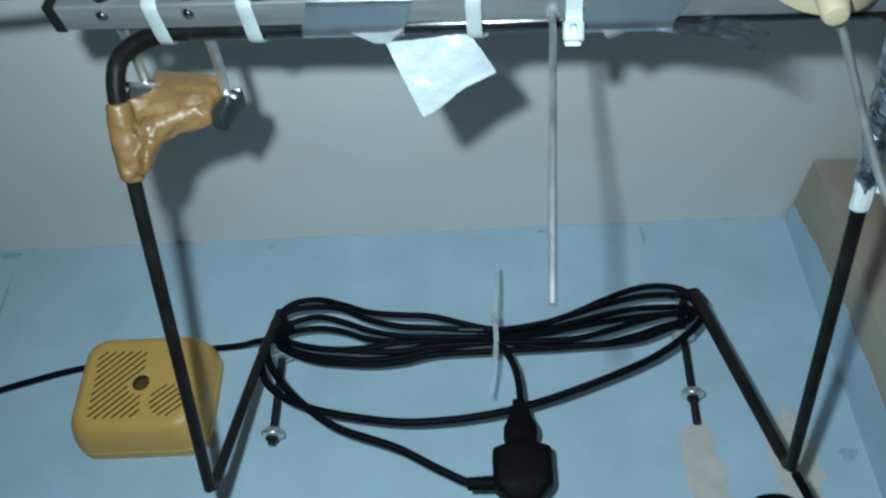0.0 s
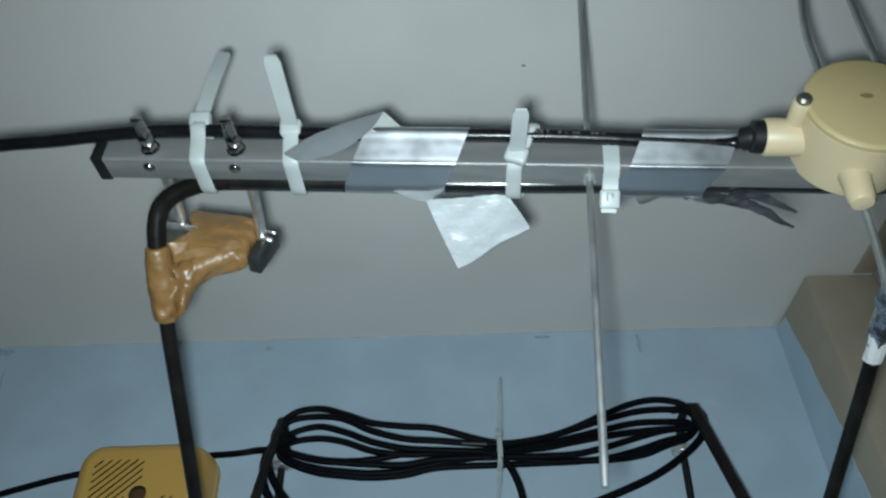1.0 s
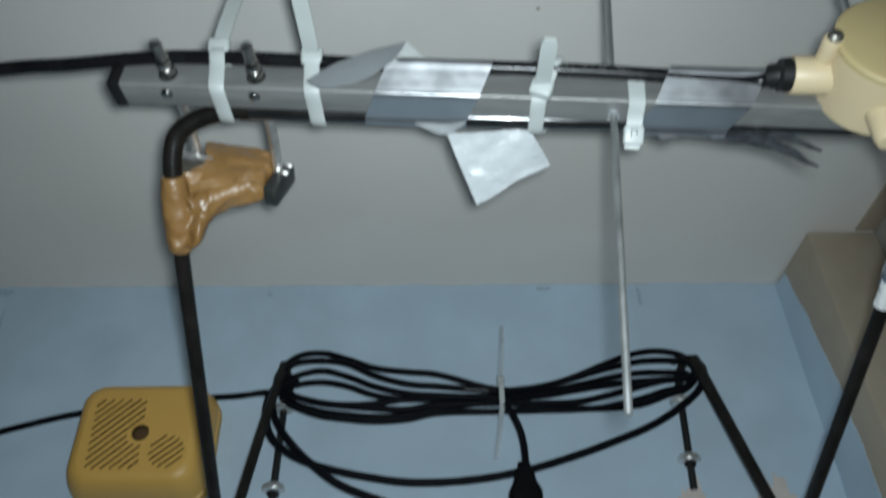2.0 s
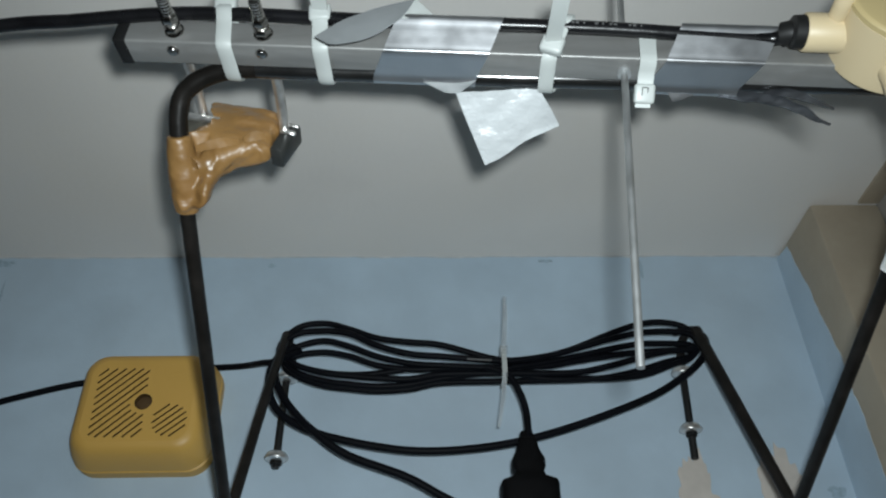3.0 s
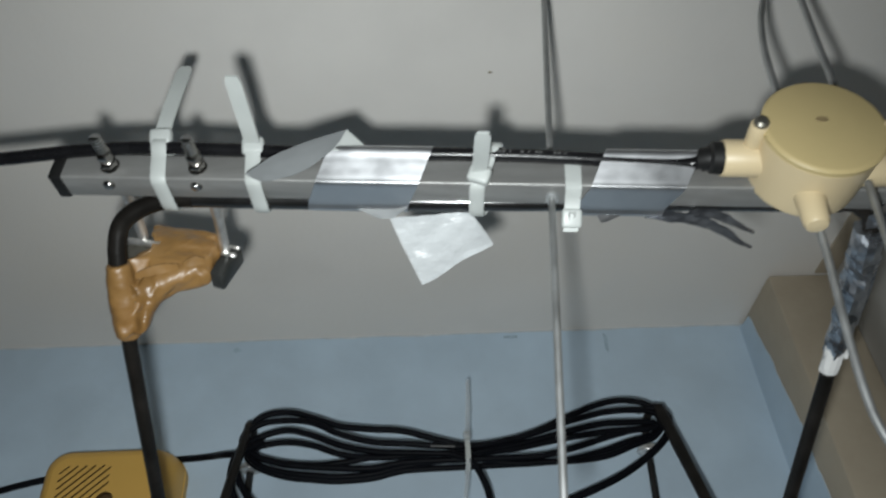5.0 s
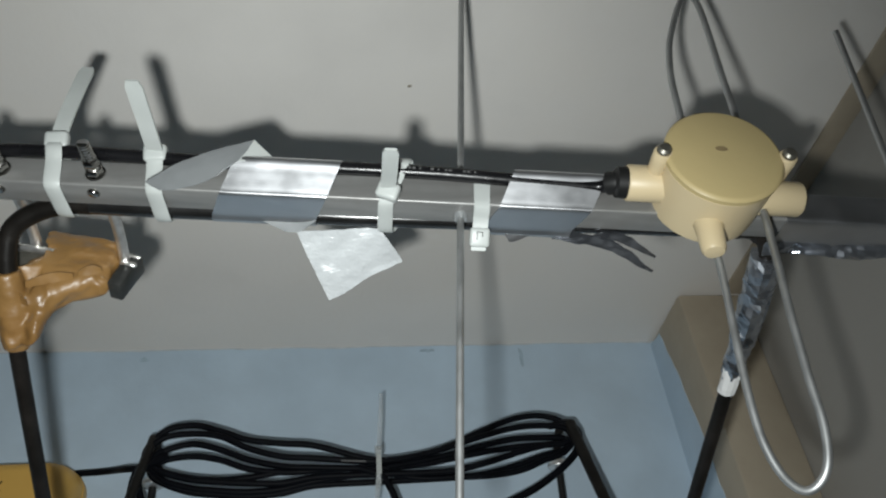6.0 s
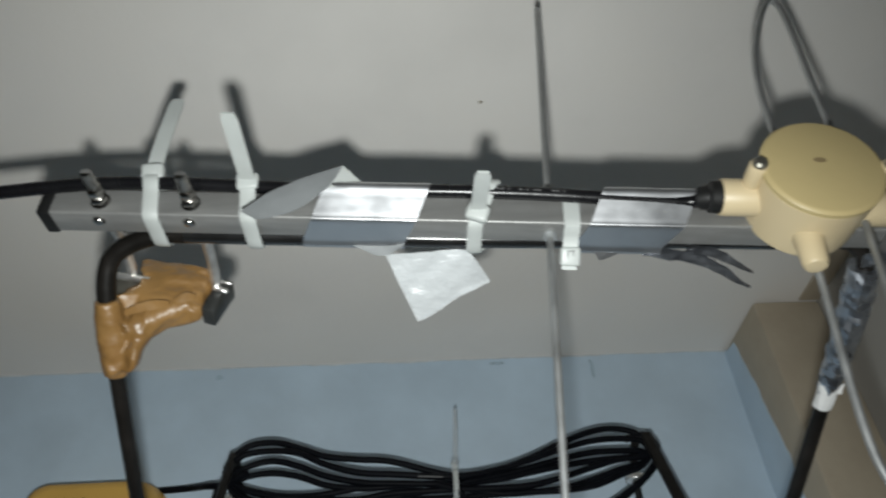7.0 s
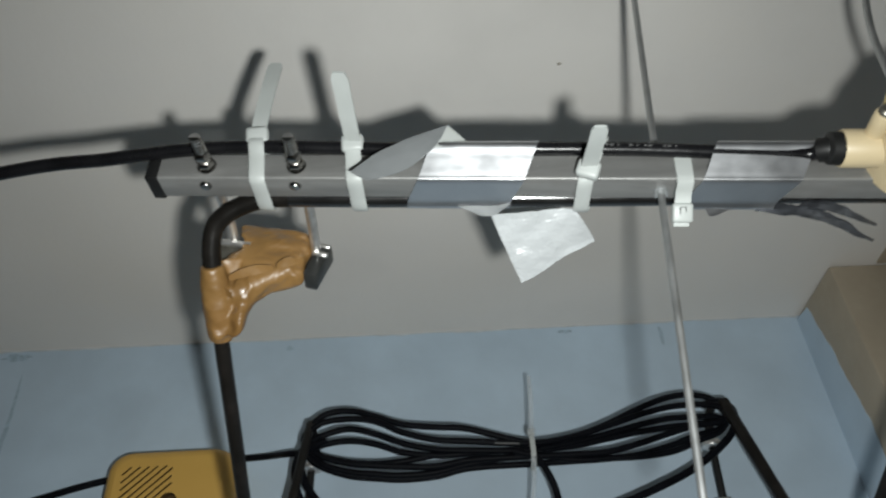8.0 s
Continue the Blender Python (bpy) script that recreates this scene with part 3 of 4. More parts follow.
part("cord_length", sweep(bmesh.new(), smooth_path([(0.018, CY - 0.006, 2.222), (0.037, CY - 0.008, 2.213), (0.047, CY - 0.008, 2.195), (0.0515, CY - 0.006, 2.175), (0.0515, CY - 0.003, 2.148)], 8), 0.0031, 10), M_CABLE, cord)
part("cord_length", sweep(bmesh.new(), smooth_path([(-0.155, CY + 0.01, 2.236), (-0.185, 0.672, 2.243), (-0.215, 0.700, 2.2545), (-0.28, 0.712, 2.257), (-0.345, 0.708, 2.2455), (-0.40, 0.704, 2.231), (-0.47, 0.704, 2.2065), (-0.60, 0.708, 2.14), (-0.80, 0.712, 2.00)], 8), 0.0031, 10), M_CABLE, cord)
for x, z in ((0.012, 2.2285), ):
    part("print_mark", block(bmesh.new(), (-0.010, -0.0003, -0.0008), (0.012, 0.0003, 0.0008), 0, 1, pose(x, CY - 0.0075, z, 0, 4, 0)), M_PRINT, cord)


def connector():
    """Rubber cord connector: ribbed neck, shoulders and a broad body with a cord leaving its foot sideways."""
    bm = bmesh.new()
    rings = []
    for z, w, d in ((2.167, 0.0052, 0.0050), (2.161, 0.0058, 0.0056), (2.160, 0.0078, 0.0070), (2.150, 0.0098, 0.0080), (2.142, 0.0138, 0.0095), (2.135, 0.0140, 0.0105), (2.1315, 0.0122, 0.0100), (2.1265, 0.0138, 0.0110), (2.1225, 0.0232, 0.0140), (2.1205, 0.0240, 0.0145), (2.118, 0.0240, 0.0150), (2.0935, 0.0238, 0.0150), (2.0920, 0.0232, 0.0145), (2.081, 0.0130, 0.0120), (2.080, 0.0120, 0.0110)):
        ring = []
        for k in range(24):
            a = 2 * math.pi * k / 24
            c, s = math.cos(a), math.sin(a)
            e = 0.38
            ring.append(bm.verts.new((0.0500 + (2.15 - z) * -0.03 + w * math.copysign(abs(c) ** e, c), CY - 0.001 + d * math.copysign(abs(s) ** e, s), z - 0.0065)))
        rings.append(ring)
    for a, b in zip(rings, rings[1:]):
        for k in range(24):
            bm.faces.new((a[k], a[(k + 1) % 24], b[(k + 1) % 24], b[k]))
    bm.faces.new(rings[0])
    bm.faces.new(rings[-1])
    return bm


plug = part("connector", connector(), M_RUBBER, cord, "black rubber connector body")
part("strain_relief", sweep(bmesh.new(), [Vector((0.004 + 0.003 * k, CY - 0.001, 2.0905)) for k in range(11)], lambda t: 0.0050 + 0.0012 * t + 0.0005 * (round(t * 10) % 2), 14), M_RUBBER, plug)

# lower cable hanging from the bracket's right corner
hang = thing("hanging_lead", "black lead looped below the bracket's corner", "cable")
part("jacket", sweep(bmesh.new(), smooth_path([(0.233, 0.574, 2.062), (0.243, 0.586, 2.045), (0.252, 0.60, 2.02), (0.258, 0.61, 1.97), (0.255, 0.62, 1.90)], 6), 0.0033, 10), M_CABLE, hang)
part("jacket", sweep(bmesh.new(), smooth_path([(0.255, 0.62, 1.90), (0.262, 0.625, 2.01), (0.250, 0.628, 2.052), (0.2335, 0.630, 2.061), (0.216, 0.628, 2.052), (0.205, 0.625, 2.01), (0.21, 0.62, 1.92), (0.235, 0.62, 1.87), (0.255, 0.62, 1.90)], 6), 0.0060, 12), M_CABLE, hang)


# ---- cable ties ----
def tie(label, x, slant, head_z, tail, width=0.0076):
    """A nylon tie round boom, cable and bar: band, ratchet head and loose tail."""
    t = thing("cable_tie", label, "cable tie", "nylon ties on the boom")
    ring = [(0.0, -0.0022, 0.0010), (0.0, -0.0046, 0.010), (0.0, -0.0078, 0.0165), (0.0, -0.0032, 0.0218), (0.0, 0.010, 0.0172), (0.0, 0.022, 0.0125), (0.0, 0.0268, 0.0045), (0.0, 0.0215, -0.0024), (0.0, 0.010, -0.0026), (0.0, 0.0025, -0.0024), (0.0, -0.0006, -0.0015)]
    path = smooth_path([Vector((x + slant * (p[2] - 0.008), p[1], p[2])) for p in ring], 4, True)
    bm = bmesh.new()
    n = len(path)
    q = []
    for i, p in enumerate(path):
        d = (path[(i + 1) % n] - path[(i - 1) % n]).normalized()
        s = Vector((1, 0, 0))
        o = d.cross(s).normalized() * 0.0006
        s = s * width / 2
        q.append([bm.verts.new(AERIAL @ v) for v in (p - s, p - s * 0.7 - o, p + s * 0.7 - o, p + s, p + s * 0.7 + o, p - s * 0.7 + o)])
    for i in range(n):
        for k in range(6):
            bm.faces.new((q[i][k], q[i][(k + 1) % 6], q[(i + 1) % n][(k + 1) % 6], q[(i + 1) % n][k]))
    part("band", bm, M_TIE, t)
    hx = x + slant * (head_z - 0.008)
    hy = -0.0052
    part("head", block(bmesh.new(), (-0.0054, -0.0036, -0.0042), (0.0054, 0.0026, 0.0042), 0.0018, 3, AERIAL @ pose(hx, hy, head_z, 20, math.degrees(math.atan(slant)), 0)), M_TIE, t, "ratchet head of the tie")
    pts = smooth_path([Vector((hx, hy, head_z))] + [Vector(p) for p in tail], 6)
    rows = [[AERIAL @ (p - Vector((width / 2, 0, 0)) * w), AERIAL @ p, AERIAL @ (p + Vector((width / 2, 0, 0)) * w)] for p, w in [(p, 1.0 if i < len(pts) - 1 else 0.7) for i, p in enumerate(pts)]]
    part("tail", sheet(bmesh.new(), rows, 0.0011, 0, 1), M_TIE, t, "loose tail of the tie")


tie("white nylon cable tie round boom and cable with an upright tail", 0.0525, -0.10, 0.0215, [(0.0512, -0.0062, 0.034), (0.0518, -0.0066, 0.052), (0.0522, -0.0055, 0.0715)])
tie("white nylon cable tie with its tail pointing out from the boom", 0.0990, -0.10, 0.0165, [(0.0986, -0.014, 0.0160), (0.0984, -0.030, 0.0168), (0.0980, -0.0505, 0.0180)])
tie("white nylon cable tie with a short outward tail", 0.2112, 0.35, 0.0010, [(0.2088, -0.011, 0.0005), (0.2094, -0.024, -0.0018), (0.2100, -0.0408, -0.0046)], 0.0072)

# the tie with its head under the boom
t4 = thing("cable_tie", "white nylon cable tie with its head under the boom", "cable tie", "nylon ties on the boom")
rows = [[(0.2492, -0.0012, 0.0125), (0.2570, -0.0012, 0.0125)], [(0.2492, -0.0014, 0.004), (0.2568, -0.0014, 0.004)], [(0.2493, -0.0006, -0.0022), (0.2568, -0.0006, -0.0022)], [(0.2494, 0.006, -0.0040), (0.2568, 0.006, -0.0040)], [(0.2494, 0.012, -0.0100), (0.2566, 0.012, -0.0100)], [(0.2492, 0.0165, -0.0150), (0.2562, 0.0165, -0.0150)]]
part("band", sheet(bmesh.new(), [[W(*p) for p in r] for r in rows], 0.0012, 0, 3), M_TIE, t4)
part("head", block(bmesh.new(), (-0.0048, -0.0024, -0.0046), (0.0048, 0.0024, 0.0046), 0.0014, 3, AERIAL @ pose(0.2530, 0.0120, -0.0105, 38, 0, 0)), M_TIE, t4, "ratchet head of the tie")
# raised black bars paint the shaded outline of the head's slot
for x0, x1, z0, z1 in ((-0.0016, -0.0012, -0.001, 0.0028), (0.0010, 0.0014, 0.0004, 0.0028), (-0.0016, 0.0014, 0.0025, 0.0029)):
    part("slot_shade_bar", block(bmesh.new(), (x0, -0.0026, z0), (x1, -0.0020, z1), 0, 1, AERIAL @ pose(0.2530, 0.0120, -0.0105, 38, 0, 0)), M_CAP, t4)

# clear tie round the coil
t5 = thing("cable_tie", "translucent nylon cable tie pinching the middle of the coiled cord", "cable tie")
rows = [[(0.0330, CY - 0.009, 2.240), (0.0375, CY - 0.009, 2.240)], [(0.0330, CY - 0.0105, 2.225), (0.0375, CY - 0.0105, 2.225)], [(0.0325, CY - 0.009, 2.210), (0.0370, CY - 0.009, 2.210)], [(0.0320, CY + 0.004, 2.207), (0.0365, CY + 0.004, 2.207)]]
part("band", sheet(bmesh.new(), rows, 0.0012, 0, 4), M_TIE, t5)
part("head", block(bmesh.new(), (-0.0035, -0.003, -0.0035), (0.0035, 0.003, 0.0035), 0.0008, 2, pose(0.0352, CY - 0.0115, 2.236)), M_CLEARTIE, t5)
part("tail", sheet(bmesh.new(), [[(0.0330, CY - 0.0125, 2.236), (0.0375, CY - 0.0125, 2.236)], [(0.0355, CY - 0.0160, 2.262), (0.0398, CY - 0.0160, 2.262)], [(0.0385, CY - 0.010, 2.294), (0.0420, CY - 0.010, 2.294)]], 0.0011, 0, 5), M_CLEARTIE, t5)
part("tail", sheet(bmesh.new(), [[(0.0325, CY - 0.0115, 2.213), (0.0372, CY - 0.0115, 2.213)], [(0.0295, CY - 0.012, 2.188), (0.0335, CY - 0.012, 2.188)], [(0.0250, CY - 0.008, 2.163), (0.0280, CY - 0.008, 2.163)]], 0.0011, 0, 5), M_CLEARTIE, t5)

# ---- tapes ----
E1 = 0.0007


def wrap(label, xt0, xt1, xb0, xb1, over, mat=M_DUCT):
    """A length of tape laid over cable, front and underside of the boom; the x of its two edges at top and bottom."""
    t = thing("tape_wrap", label, "tape", "silver tape on the boom")
    prof = [(0.010, 0.0158), (0.0002, 0.0172 if over else 0.0160), (-0.0044 if over else -E1, 0.0184 if over else 0.0152), (-0.0082 if over else -E1, 0.0148 if over else 0.0135), (-0.0058 if over else -E1, 0.0100), (-0.0032 if over else -E1, 0.0052), (-0.0008, 0.0008), (0.0006, -E1), (0.008, -E1), (0.0165, -E1), (0.0215, -0.0012), (0.0262, 0.0046)]
    n = len(prof) - 1
    rows = []
    for i, (y, z) in enumerate(prof):
        s = min(max((0.0175 - z + max(y, 0) * 0.9) / 0.034, 0), 1)
        a, b = xt0 + (xb0 - xt0) * s, xt1 + (xb1 - xt1) * s
        rows.append([W(a + (b - a) * k / 4, y, z) for k in range(5)])
    part("strip", sheet(bmesh.new(), rows, 0.0004, 0.00005, 4), mat, t)
    return t


tape = wrap("silver duct tape round boom and cable with a curled end", 0.1370, 0.1870, 0.1235, 0.1735, True)
part("curled_end", sheet(bmesh.new(), [[W(0.1431, -0.0077, 0.0263), W(0.1408, -0.0080, 0.0190), W(0.1377, -0.0085, 0.0119)], [W(0.1274, -0.0110, 0.0161), W(0.1268, -0.0112, 0.0070), W(0.1262, -0.0105, -0.0026)],
     [W(0.1118, -0.0130, 0.0045), W(0.1130, -0.0131, -0.0030), W(0.1140, -0.0125, -0.0098)], [W(0.1008, -0.0143, -0.0078), W(0.1042, -0.0144, -0.0102), W(0.1080, -0.0143, -0.0124)]], 0.0004, 0.0003, 5), M_TAPEBACK, tape, "curled end of tape, sticky side out")
part("curl_root", sheet(bmesh.new(), [[W(0.1431, -0.0077, 0.0264), W(0.1408, -0.0080, 0.0191), W(0.1377, -0.0085, 0.0119)], [W(0.1484, -0.0058, 0.0222), W(0.1450, -0.0064, 0.0172), W(0.1410, -0.0080, 0.0130)], [W(0.1535, -0.0038, 0.0185), W(0.1500, -0.0052, 0.0168), W(0.1450, -0.0074, 0.0150)]], 0.0004, 0.0002, 4), M_TIE, tape, "pale folded root of the curled tape")
part("folded_corner", sheet(bmesh.new(), [[W(0.1480, 0.0185, -0.0020), W(0.1640, 0.0185, -0.0020), W(0.1740, 0.0170, -0.0012)], [W(0.1590, 0.0225, -0.0048), W(0.1655, 0.0220, -0.0052), W(0.1700, 0.0200, -0.0030)]], 0.0004, 0.0005, 4), M_TAPEBACK, tape)
flag = part("hanging_flag", sheet(bmesh.new(), [[W(0.1640, 0.0225, -0.0040), W(0.1760, 0.0230, -0.0030), W(0.1920, 0.0225, -0.0010), W(0.2050, 0.0225, -0.0005)], [W(0.1690, 0.034, -0.0100), W(0.1800, 0.0350, -0.0085), W(0.1940, 0.0300, -0.0060), W(0.2105, 0.0315, -0.0028)],
     [W(0.1745, 0.0455, -0.0160), W(0.1840, 0.0430, -0.0140), W(0.1970, 0.0400, -0.0105), W(0.2155, 0.0415, -0.0042)], [W(0.1800, 0.0570, -0.0220), W(0.1895, 0.0530, -0.0185), W(0.2010, 0.0460, -0.0130), W(0.2162, 0.0440, -0.0048)]], 0.0004, 0.0011, 6), M_WHITETAPE, tape, "shiny white square of tape hanging loose")
tape2 = wrap("silver duct tape round the boom with a torn tail", 0.2690, 0.3140, 0.2550, 0.2985, True)
part("torn_tail", sheet(bmesh.new(), [[W(0.2900, 0.0220, -0.0020), W(0.2960, 0.0220, 0.0040)], [W(0.3010, 0.0205, -0.0050), W(0.3070, 0.0200, 0.0005)], [W(0.3125, 0.0180, -0.0085), W(0.3175, 0.0170, -0.0040)], [W(0.3215, 0.0140, -0.0165), W(0.3250, 0.0130, -0.0130)], [W(0.3330, 0.0090, -0.0285), W(0.3340, 0.0090, -0.0275)]], 0.0004, 0.0013, 6), M_STRAND, tape2, "torn crumpled tail of tape")
part("torn_strand", sheet(bmesh.new(), [[W(0.3080, 0.0210, -0.0010), W(0.3150, 0.0210, 0.0040)], [W(0.3190, 0.0150, -0.0060), W(0.3235, 0.0145, -0.0015)], [W(0.3265, 0.0090, -0.0150), W(0.3290, 0.0085, -0.0120)], [W(0.3335, 0.0030, -0.0240), W(0.3342, 0.0030, -0.0230)]], 0.0004, 0.0010, 6), M_STRAND, tape2, "torn dark strand of tape")
part("torn_corner", sheet(bmesh.new(), [[W(0.2660, 0.0200, -0.0015), W(0.2790, 0.0205, -0.0015)], [W(0.2690, 0.0240, -0.0035), W(0.2710, 0.0240, -0.0035)]], 0.0004, 0.0003, 4), M_DUCT, tape2)
tape3 = wrap("wide silver tape wound round the boom's rear part", 0.4000, 0.5300, 0.4000, 0.5300, False)
part("ragged_edge", sheet(bmesh.new(), [[W(0.3960 + 0.0125 * k, 0.0165, -0.0010) for k in range(11)], [W(0.3960 + 0.0125 * k, 0.0195 + 0.0015 * math.sin(k * 1.3), -0.0022 - 0.0014 * math.sin(k * 1.9) ** 2) for k in range(11)], [W(0.3960 + 0.0125 * k, 0.0215 + 0.0018 * math.sin(k * 1.7 + 1), -0.0040 - 0.0020 * math.sin(k * 2.3 + 1) ** 2) for k in range(11)]], 0.0004, 0.0018, 4), M_FOIL, tape3, "crumpled ragged edge of tape", smooth=False)

leg_tape = thing("foil_wrap", "crumpled silver tape wound round the bracket's leg", "tape")
a, b = r_leg[1], R_V
lw = [r_leg[0].lerp(r_leg[1], 0.2), r_leg[1], a.lerp(b, 0.05), a.lerp(b, 0.10), a.lerp(b, 0.14), a.lerp(b, 0.18), a.lerp(b, 0.22)]
part("winding", crumpled(smooth_path(lw, 6), lambda t: 0.0078 - 0.0020 * t if t < 0.55 else 0.0067 - 0.0030 * (t - 0.55), 13, 0.26), M_FOIL, leg_tape, smooth=False)
part("loose_fold", sheet(bmesh.new(), [[a.lerp(b, 0.02) + Vector((0.005, -0.006, 0.004)), a.lerp(b, 0.02) + Vector((0.009, -0.004, 0.0))], [a.lerp(b, 0.09) + Vector((0.003, -0.007, 0.002)), a.lerp(b, 0.09) + Vector((0.008, -0.003, -0.002))], [a.lerp(b, 0.17) + Vector((-0.001, -0.006, 0.001)), a.lerp(b, 0.17) + Vector((0.0045, -0.004, -0.002))]], 0.0004, 0.0014, 4), M_FOIL, leg_tape, "loose fold of the winding")
part("paper_end", crumpled([a.lerp(b, s) for s in (0.195, 0.21, 0.225, 0.24, 0.255)], lambda t: 0.0056 - 0.0003 * t, 12, 0.14), M_PAPER, leg_tape, "white end of the winding", smooth=False)
part("paper_flap", sheet(bmesh.new(), [[a.lerp(b, 0.20) + Vector((0.003, -0.004, 0.001)), a.lerp(b, 0.21) + Vector((0.009, -0.002, 0.0))], [a.lerp(b, 0.235) + Vector((0.003, -0.0045, 0.0)), a.lerp(b, 0.232) + Vector((0.0075, -0.003, -0.001))]], 0.0004, 0.0006, 4), M_PAPER, leg_tape)


def tan_lump():
    """Parcel tape wound round jaw and bar: a wrinkled web that narrows down the bar."""
    bm = bmesh.new()
    outline = [(0.0159, 0.0520, -0.0218), (0.0226, 0.0550, -0.0168), (0.0258, 0.0600, -0.0083), (0.0335, 0.0610, 0.0000), (0.0270, 0.0630, 0.0140), (0.0369, 0.0620, 0.0136), (0.0635, 0.0620, 0.0095), (0.0676, 0.0620, 0.0009), (0.0658, 0.0620, -0.0116), (0.0656, 0.0620, -0.0188),
               (0.0489, 0.0620, -0.0251), (0.0399, 0.0620, -0.0355), (0.0365, 0.0660, -0.0465), (0.0290, 0.0700, -0.0475), (0.0212, 0.0700, -0.0480), (0.0160, 0.0580, -0.0318)]
    loop_ = smooth_path([Vector(p) for p in outline], 9, True)
    n = len(loop_)
    mid_ = Vector((0.0350, 0.0600, -0.0140))
    depth = 0.0088
    layers = []
    steps = 16
    for j in range(2 * steps + 1):
        th = math.pi * (j / (2 * steps)) - math.pi / 2
        rr, hh = math.cos(th) ** 0.55 if j not in (0, 2 * steps) else 0.0, math.sin(th)
        ring = []
        for p in loop_:
            q = mid_.lerp(p, rr) if rr else mid_.copy()
            q = q + Vector((0, depth * hh * 0.92, -depth * hh * 0.25))
            crease = noise.ridged_multi_fractal(Vector((q.x * 55 + q.z * 130, q.z * 95 - q.x * 40, q.y * 60)), 0.8, 2.1, 3, 1.0, 2.0)
            q += Vector((0, -1, -0.5)) * (crease - 1.0) * 0.0018 * min(1.0, rr * 1.2) + (q - mid_) * 0.05 * noise.noise(q * 170)
            ring.append(q)
        layers.append(ring)
    vs = [[bm.verts.new(AERIAL @ q) for q in ring] for ring in layers]
    for u, v in zip(vs, vs[1:]):
        for k in range(n):
            bm.faces.new((u[k], u[(k + 1) % n], v[(k + 1) % n], v[k]))
    bmesh.ops.remove_doubles(bm, verts=bm.verts[:], dist=0.00002)
    return bm


lump = thing("parcel_tape_wrap", "wrinkled shiny tan parcel tape wound round clamp and bracket", "tape")
wound = tan_lump()
sweep(wound, smooth_path([W(0.0226, 0.0440, -0.0215), W(0.0232, 0.0570, -0.0300), W(0.0234, 0.0670, -0.0372), W(0.0228, 0.0785, -0.0456)], 8), lambda t: 0.0058 + 0.0022 * math.sin(math.pi * t) ** 0.8, 20, wobble=0.10)
sweep(wound, smooth_path([W(0.0250, 0.0560, -0.0230), W(0.0320, 0.0600, -0.0290), W(0.0430, 0.0590, -0.0215), W(0.0600, 0.0585, -0.0140)], 8), lambda t: 0.0042 + 0.0024 * math.sin(math.pi * t), 16, wobble=0.28)
winding = part("winding", wound, M_TAN, lump)
mesh_over = winding.modifiers.new("one_skin", "REMESH")
mesh_over.mode, mesh_over.voxel_size, mesh_over.use_smooth_shade = "VOXEL", 0.0008, True
relax = winding.modifiers.new("drawn_tight", "SMOOTH")
relax.factor, relax.iterations = 0.5, 3
for p, q, bulge in (((0.0300, 0.0505, -0.0235), (0.0520, 0.0500, -0.0175), 0.0), ((0.0180, 0.0500, -0.0270), (0.0330, 0.0530, -0.0330), 0.001), ((0.0540, 0.0500, -0.0165), (0.0640, 0.0520, -0.0120), 0.0)):
    p, q = Vector(p), Vector(q)
    rows = [[W(*(p.lerp(q, k / 6) + Vector((0, -0.0006 - 0.0012 * math.sin(math.pi * k / 6) - bulge, 0.0018 * math.sin(math.pi * k / 6)))), ), W(*(p.lerp(q, k / 6) + Vector((0, 0.0022, -0.0016))), )] for k in range(7)]
    part("loose_edge", sheet(bmesh.new(), rows, 0.0004, 0.0003, 3), M_TAN, lump, "lifted edge of the tape")

# ---- smoke alarm ----
alarm = thing("smoke_alarm", "yellowed plastic smoke alarm with slotted grilles on the wall", "smoke alarm")
AXC, AZC, HW, HH = -0.2930, 2.2065, 0.0625, 0.0545


def rounded_rect(hw, hh, r, y, seg=7):
    out = []
    for sx, sz, a0 in ((1, 1, 0), (-1, 1, 90), (-1, -1, 180), (1, -1, 270)):
        for k in range(seg + 1):
            a = radians(a0 + 90 * k / seg)
            out.append(Vector((AXC + sx * (hw - r) + r * math.cos(a), y, AZC + sz * (hh - r) + r * math.sin(a))))
    return out


def shell(levels):
    bm = bmesh.new()
    rings = [[bm.verts.new(p) for p in rounded_rect(hw, hh, r, y)] for hw, hh, r, y in levels]
    n = len(rings[0])
    for a_, b_ in zip(rings, rings[1:]):
        for k in range(n):
            bm.faces.new((a_[k], a_[(k + 1) % n], b_[(k + 1) % n], b_[k]))
    bm.faces.new(rings[0])
    bm.faces.new(rings[-1])
    return bm


part("base", shell([(HW - 0.0005, HH - 0.0005, 0.021, WALL_Y + 0.001), (HW, HH, 0.0215, 0.7185), (HW, HH, 0.0215, 0.7075), (HW - 0.0012, HH - 0.0012, 0.021, 0.7065), (HW - 0.0030, HH - 0.0030, 0.020, 0.7060)]), M_ALARM, alarm)
cover = part("cover", shell([(HW - 0.0025, HH - 0.0025, 0.021, 0.7058), (HW - 0.0004, HH - 0.0004, 0.0215, 0.7045), (HW - 0.0010, HH - 0.0010, 0.0215, 0.698), (HW - 0.0030, HH - 0.0030, 0.021, 0.688), (HW - 0.0055, HH - 0.0055, 0.020, 0.680), (HW - 0.0085, HH - 0.0085, 0.018, 0.6750), (HW - 0.0120, HH - 0.0120, 0.016, 0.6728), (HW - 0.0150, HH - 0.0150, 0.014, 0.6720), (HW - 0.0158, HH - 0.0158, 0.0135, 0.6720), (HW - 0.0170, HH - 0.0170, 0.013, 0.6720)]), M_ALARM, alarm)
cut = bmesh.new()
HOLE = Vector((-0.2895, 0.672, 2.2045))
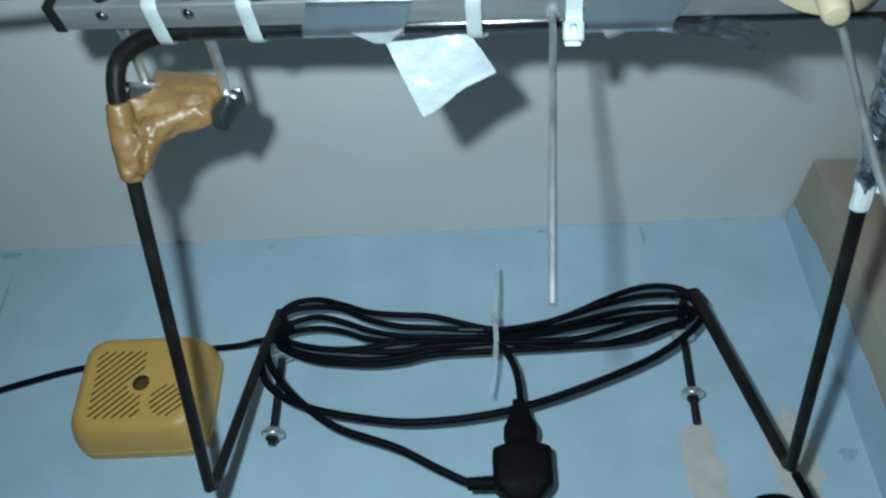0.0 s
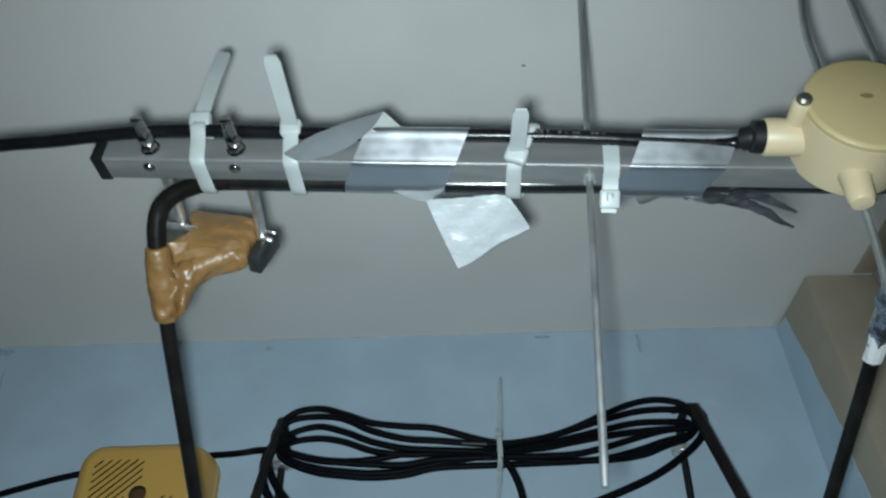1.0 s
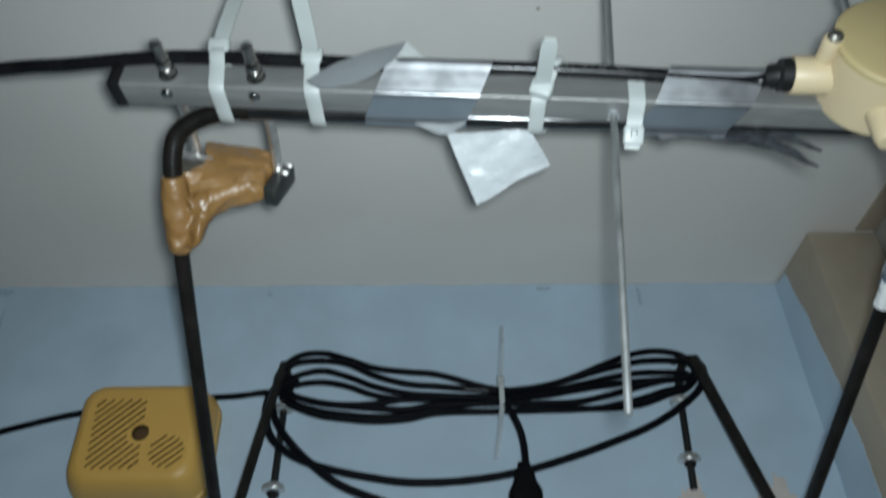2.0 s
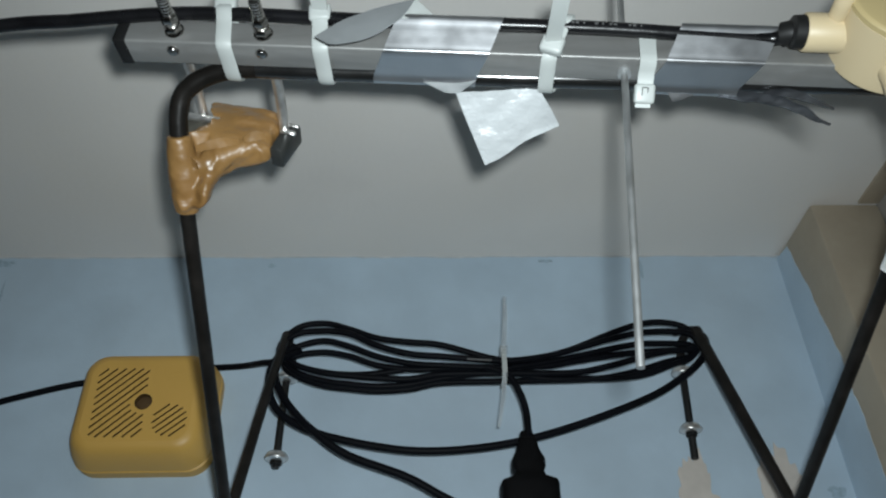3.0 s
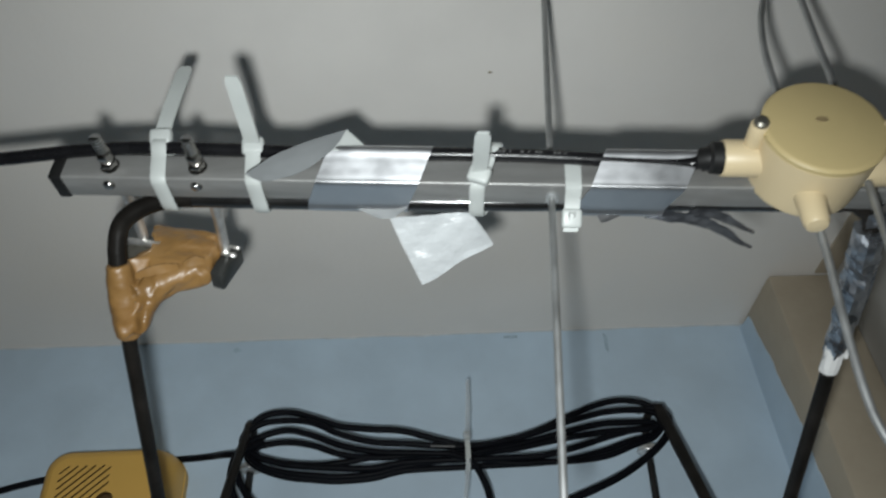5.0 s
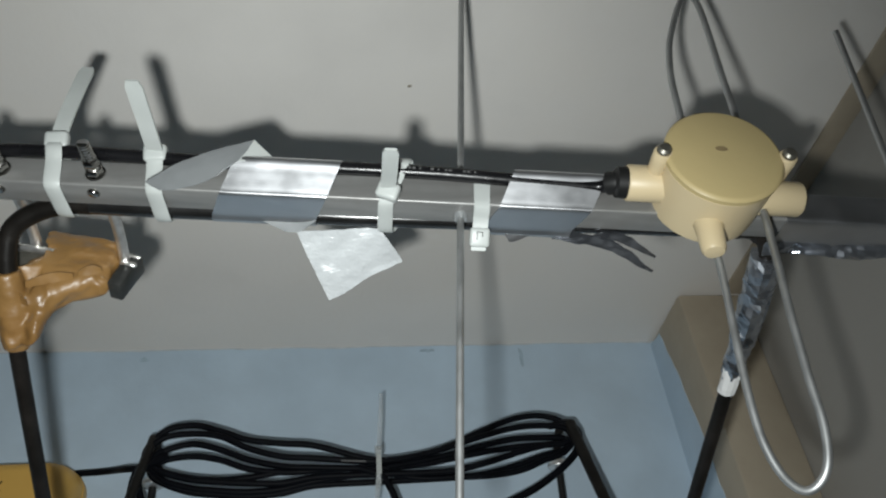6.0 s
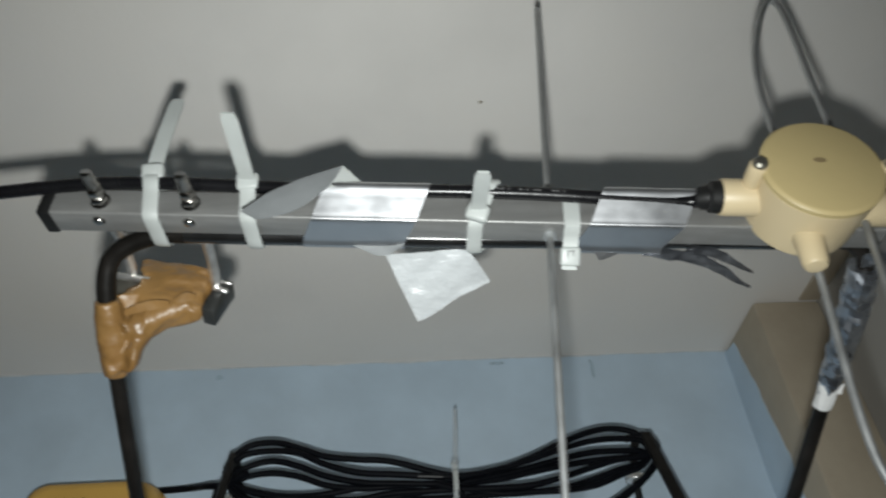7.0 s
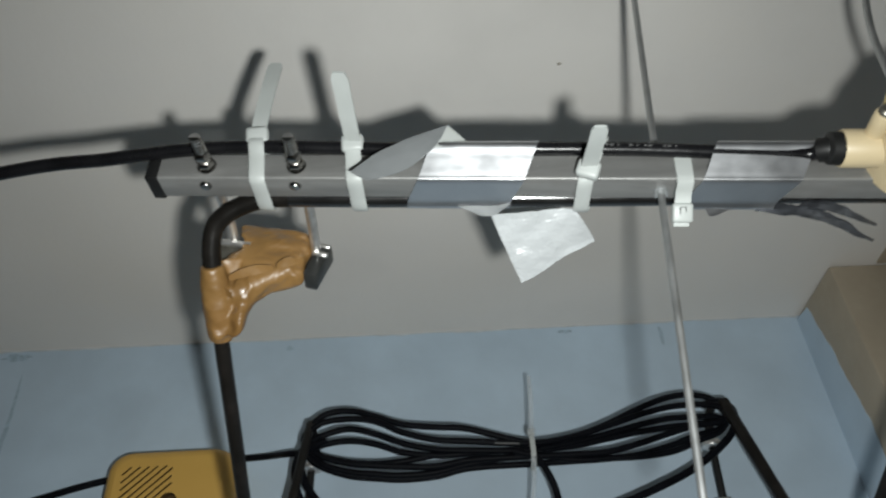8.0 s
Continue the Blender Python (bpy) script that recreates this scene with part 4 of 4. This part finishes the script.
for k in range(16):
    # slanted slots of the large grille
    o = k * 0.0076
    lo, hi = 0.0, 0.0
    for s in range(-60, 61):
        x = HOLE.x - 0.026 + s * 0.001 * 0.72 - 0.0
        z = HOLE.z + 0.052 - o + s * 0.001 * 0.69
        inside = -0.3335 + (HOLE.z - z) * 0.05 < x < HOLE.x + 0.002 + (HOLE.z - z) * 0.06 and HOLE.z - 0.034 < z < HOLE.z + 0.034 and (Vector((x, 0, z)) - Vector((HOLE.x, 0, HOLE.z))).length > 0.0115
        if inside:
            if lo == 0.0:
                lo = s
            hi = s
    if hi != lo:
        c = Vector((HOLE.x - 0.026 + (lo + hi) / 2 * 0.001 * 0.72, 0.672, HOLE.z + 0.052 - o + (lo + hi) / 2 * 0.001 * 0.69))
        block(cut, (-(hi - lo) * 0.0005, -0.006, -0.00085), ((hi - lo) * 0.0005, 0.006, 0.00085), 0, 1, Matrix.Translation(c) @ pose(0, 0, 0, 0, -43.8, 0))
for k in range(6):
    h = -0.0130 + 0.0052 * k
    w = math.sqrt(max(0.0155 ** 2 - h * h, 0.0))
    c = Vector((HOLE.x + 0.0262, 0.672, HOLE.z - 0.0180)) + Vector((math.sin(radians(40)) * h, 0, -math.cos(radians(40)) * h))
    block(cut, (-w, -0.006, -0.0008), (w, 0.006, 0.0008), 0, 1, Matrix.Translation(c) @ pose(0, 0, 0, 0, -40, 0))
bmesh.ops.create_cone(cut, cap_ends=True, segments=28, radius1=0.0078, radius2=0.0078, depth=0.012, matrix=Matrix.Translation(HOLE) @ pose(0, 0, 0, 90, 0, 0))
# the cut slots take the cutter's dark brown as painted shade
knife = part("slot_cutter", cut, M_DARK)
mod = cover.modifiers.new("slots", "BOOLEAN")
mod.operation, mod.solver, mod.object, mod.material_mode = "DIFFERENCE", "EXACT", knife, "TRANSFER"
bpy.context.view_layer.update()
made = bpy.data.meshes.new_from_object(cover.evaluated_get(bpy.context.evaluated_depsgraph_get()))
cover.modifiers.clear()
cover.data = made
made.set_sharp_from_angle(angle=radians(30))
for poly in made.polygons:
    if abs(poly.normal.y) > 0.9995:
        poly.use_smooth = False
bpy.data.objects.remove(knife)
part("test_button", lathe(bmesh.new(), ((0.0066, 0), (0.0066, 0.0025), (0.0058, 0.0035), (0.0010, 0.0040)), pose(HOLE.x + 0.0006, 0.678, HOLE.z, 90, 0, 0), 26), M_DARK, alarm, "dark recessed button")
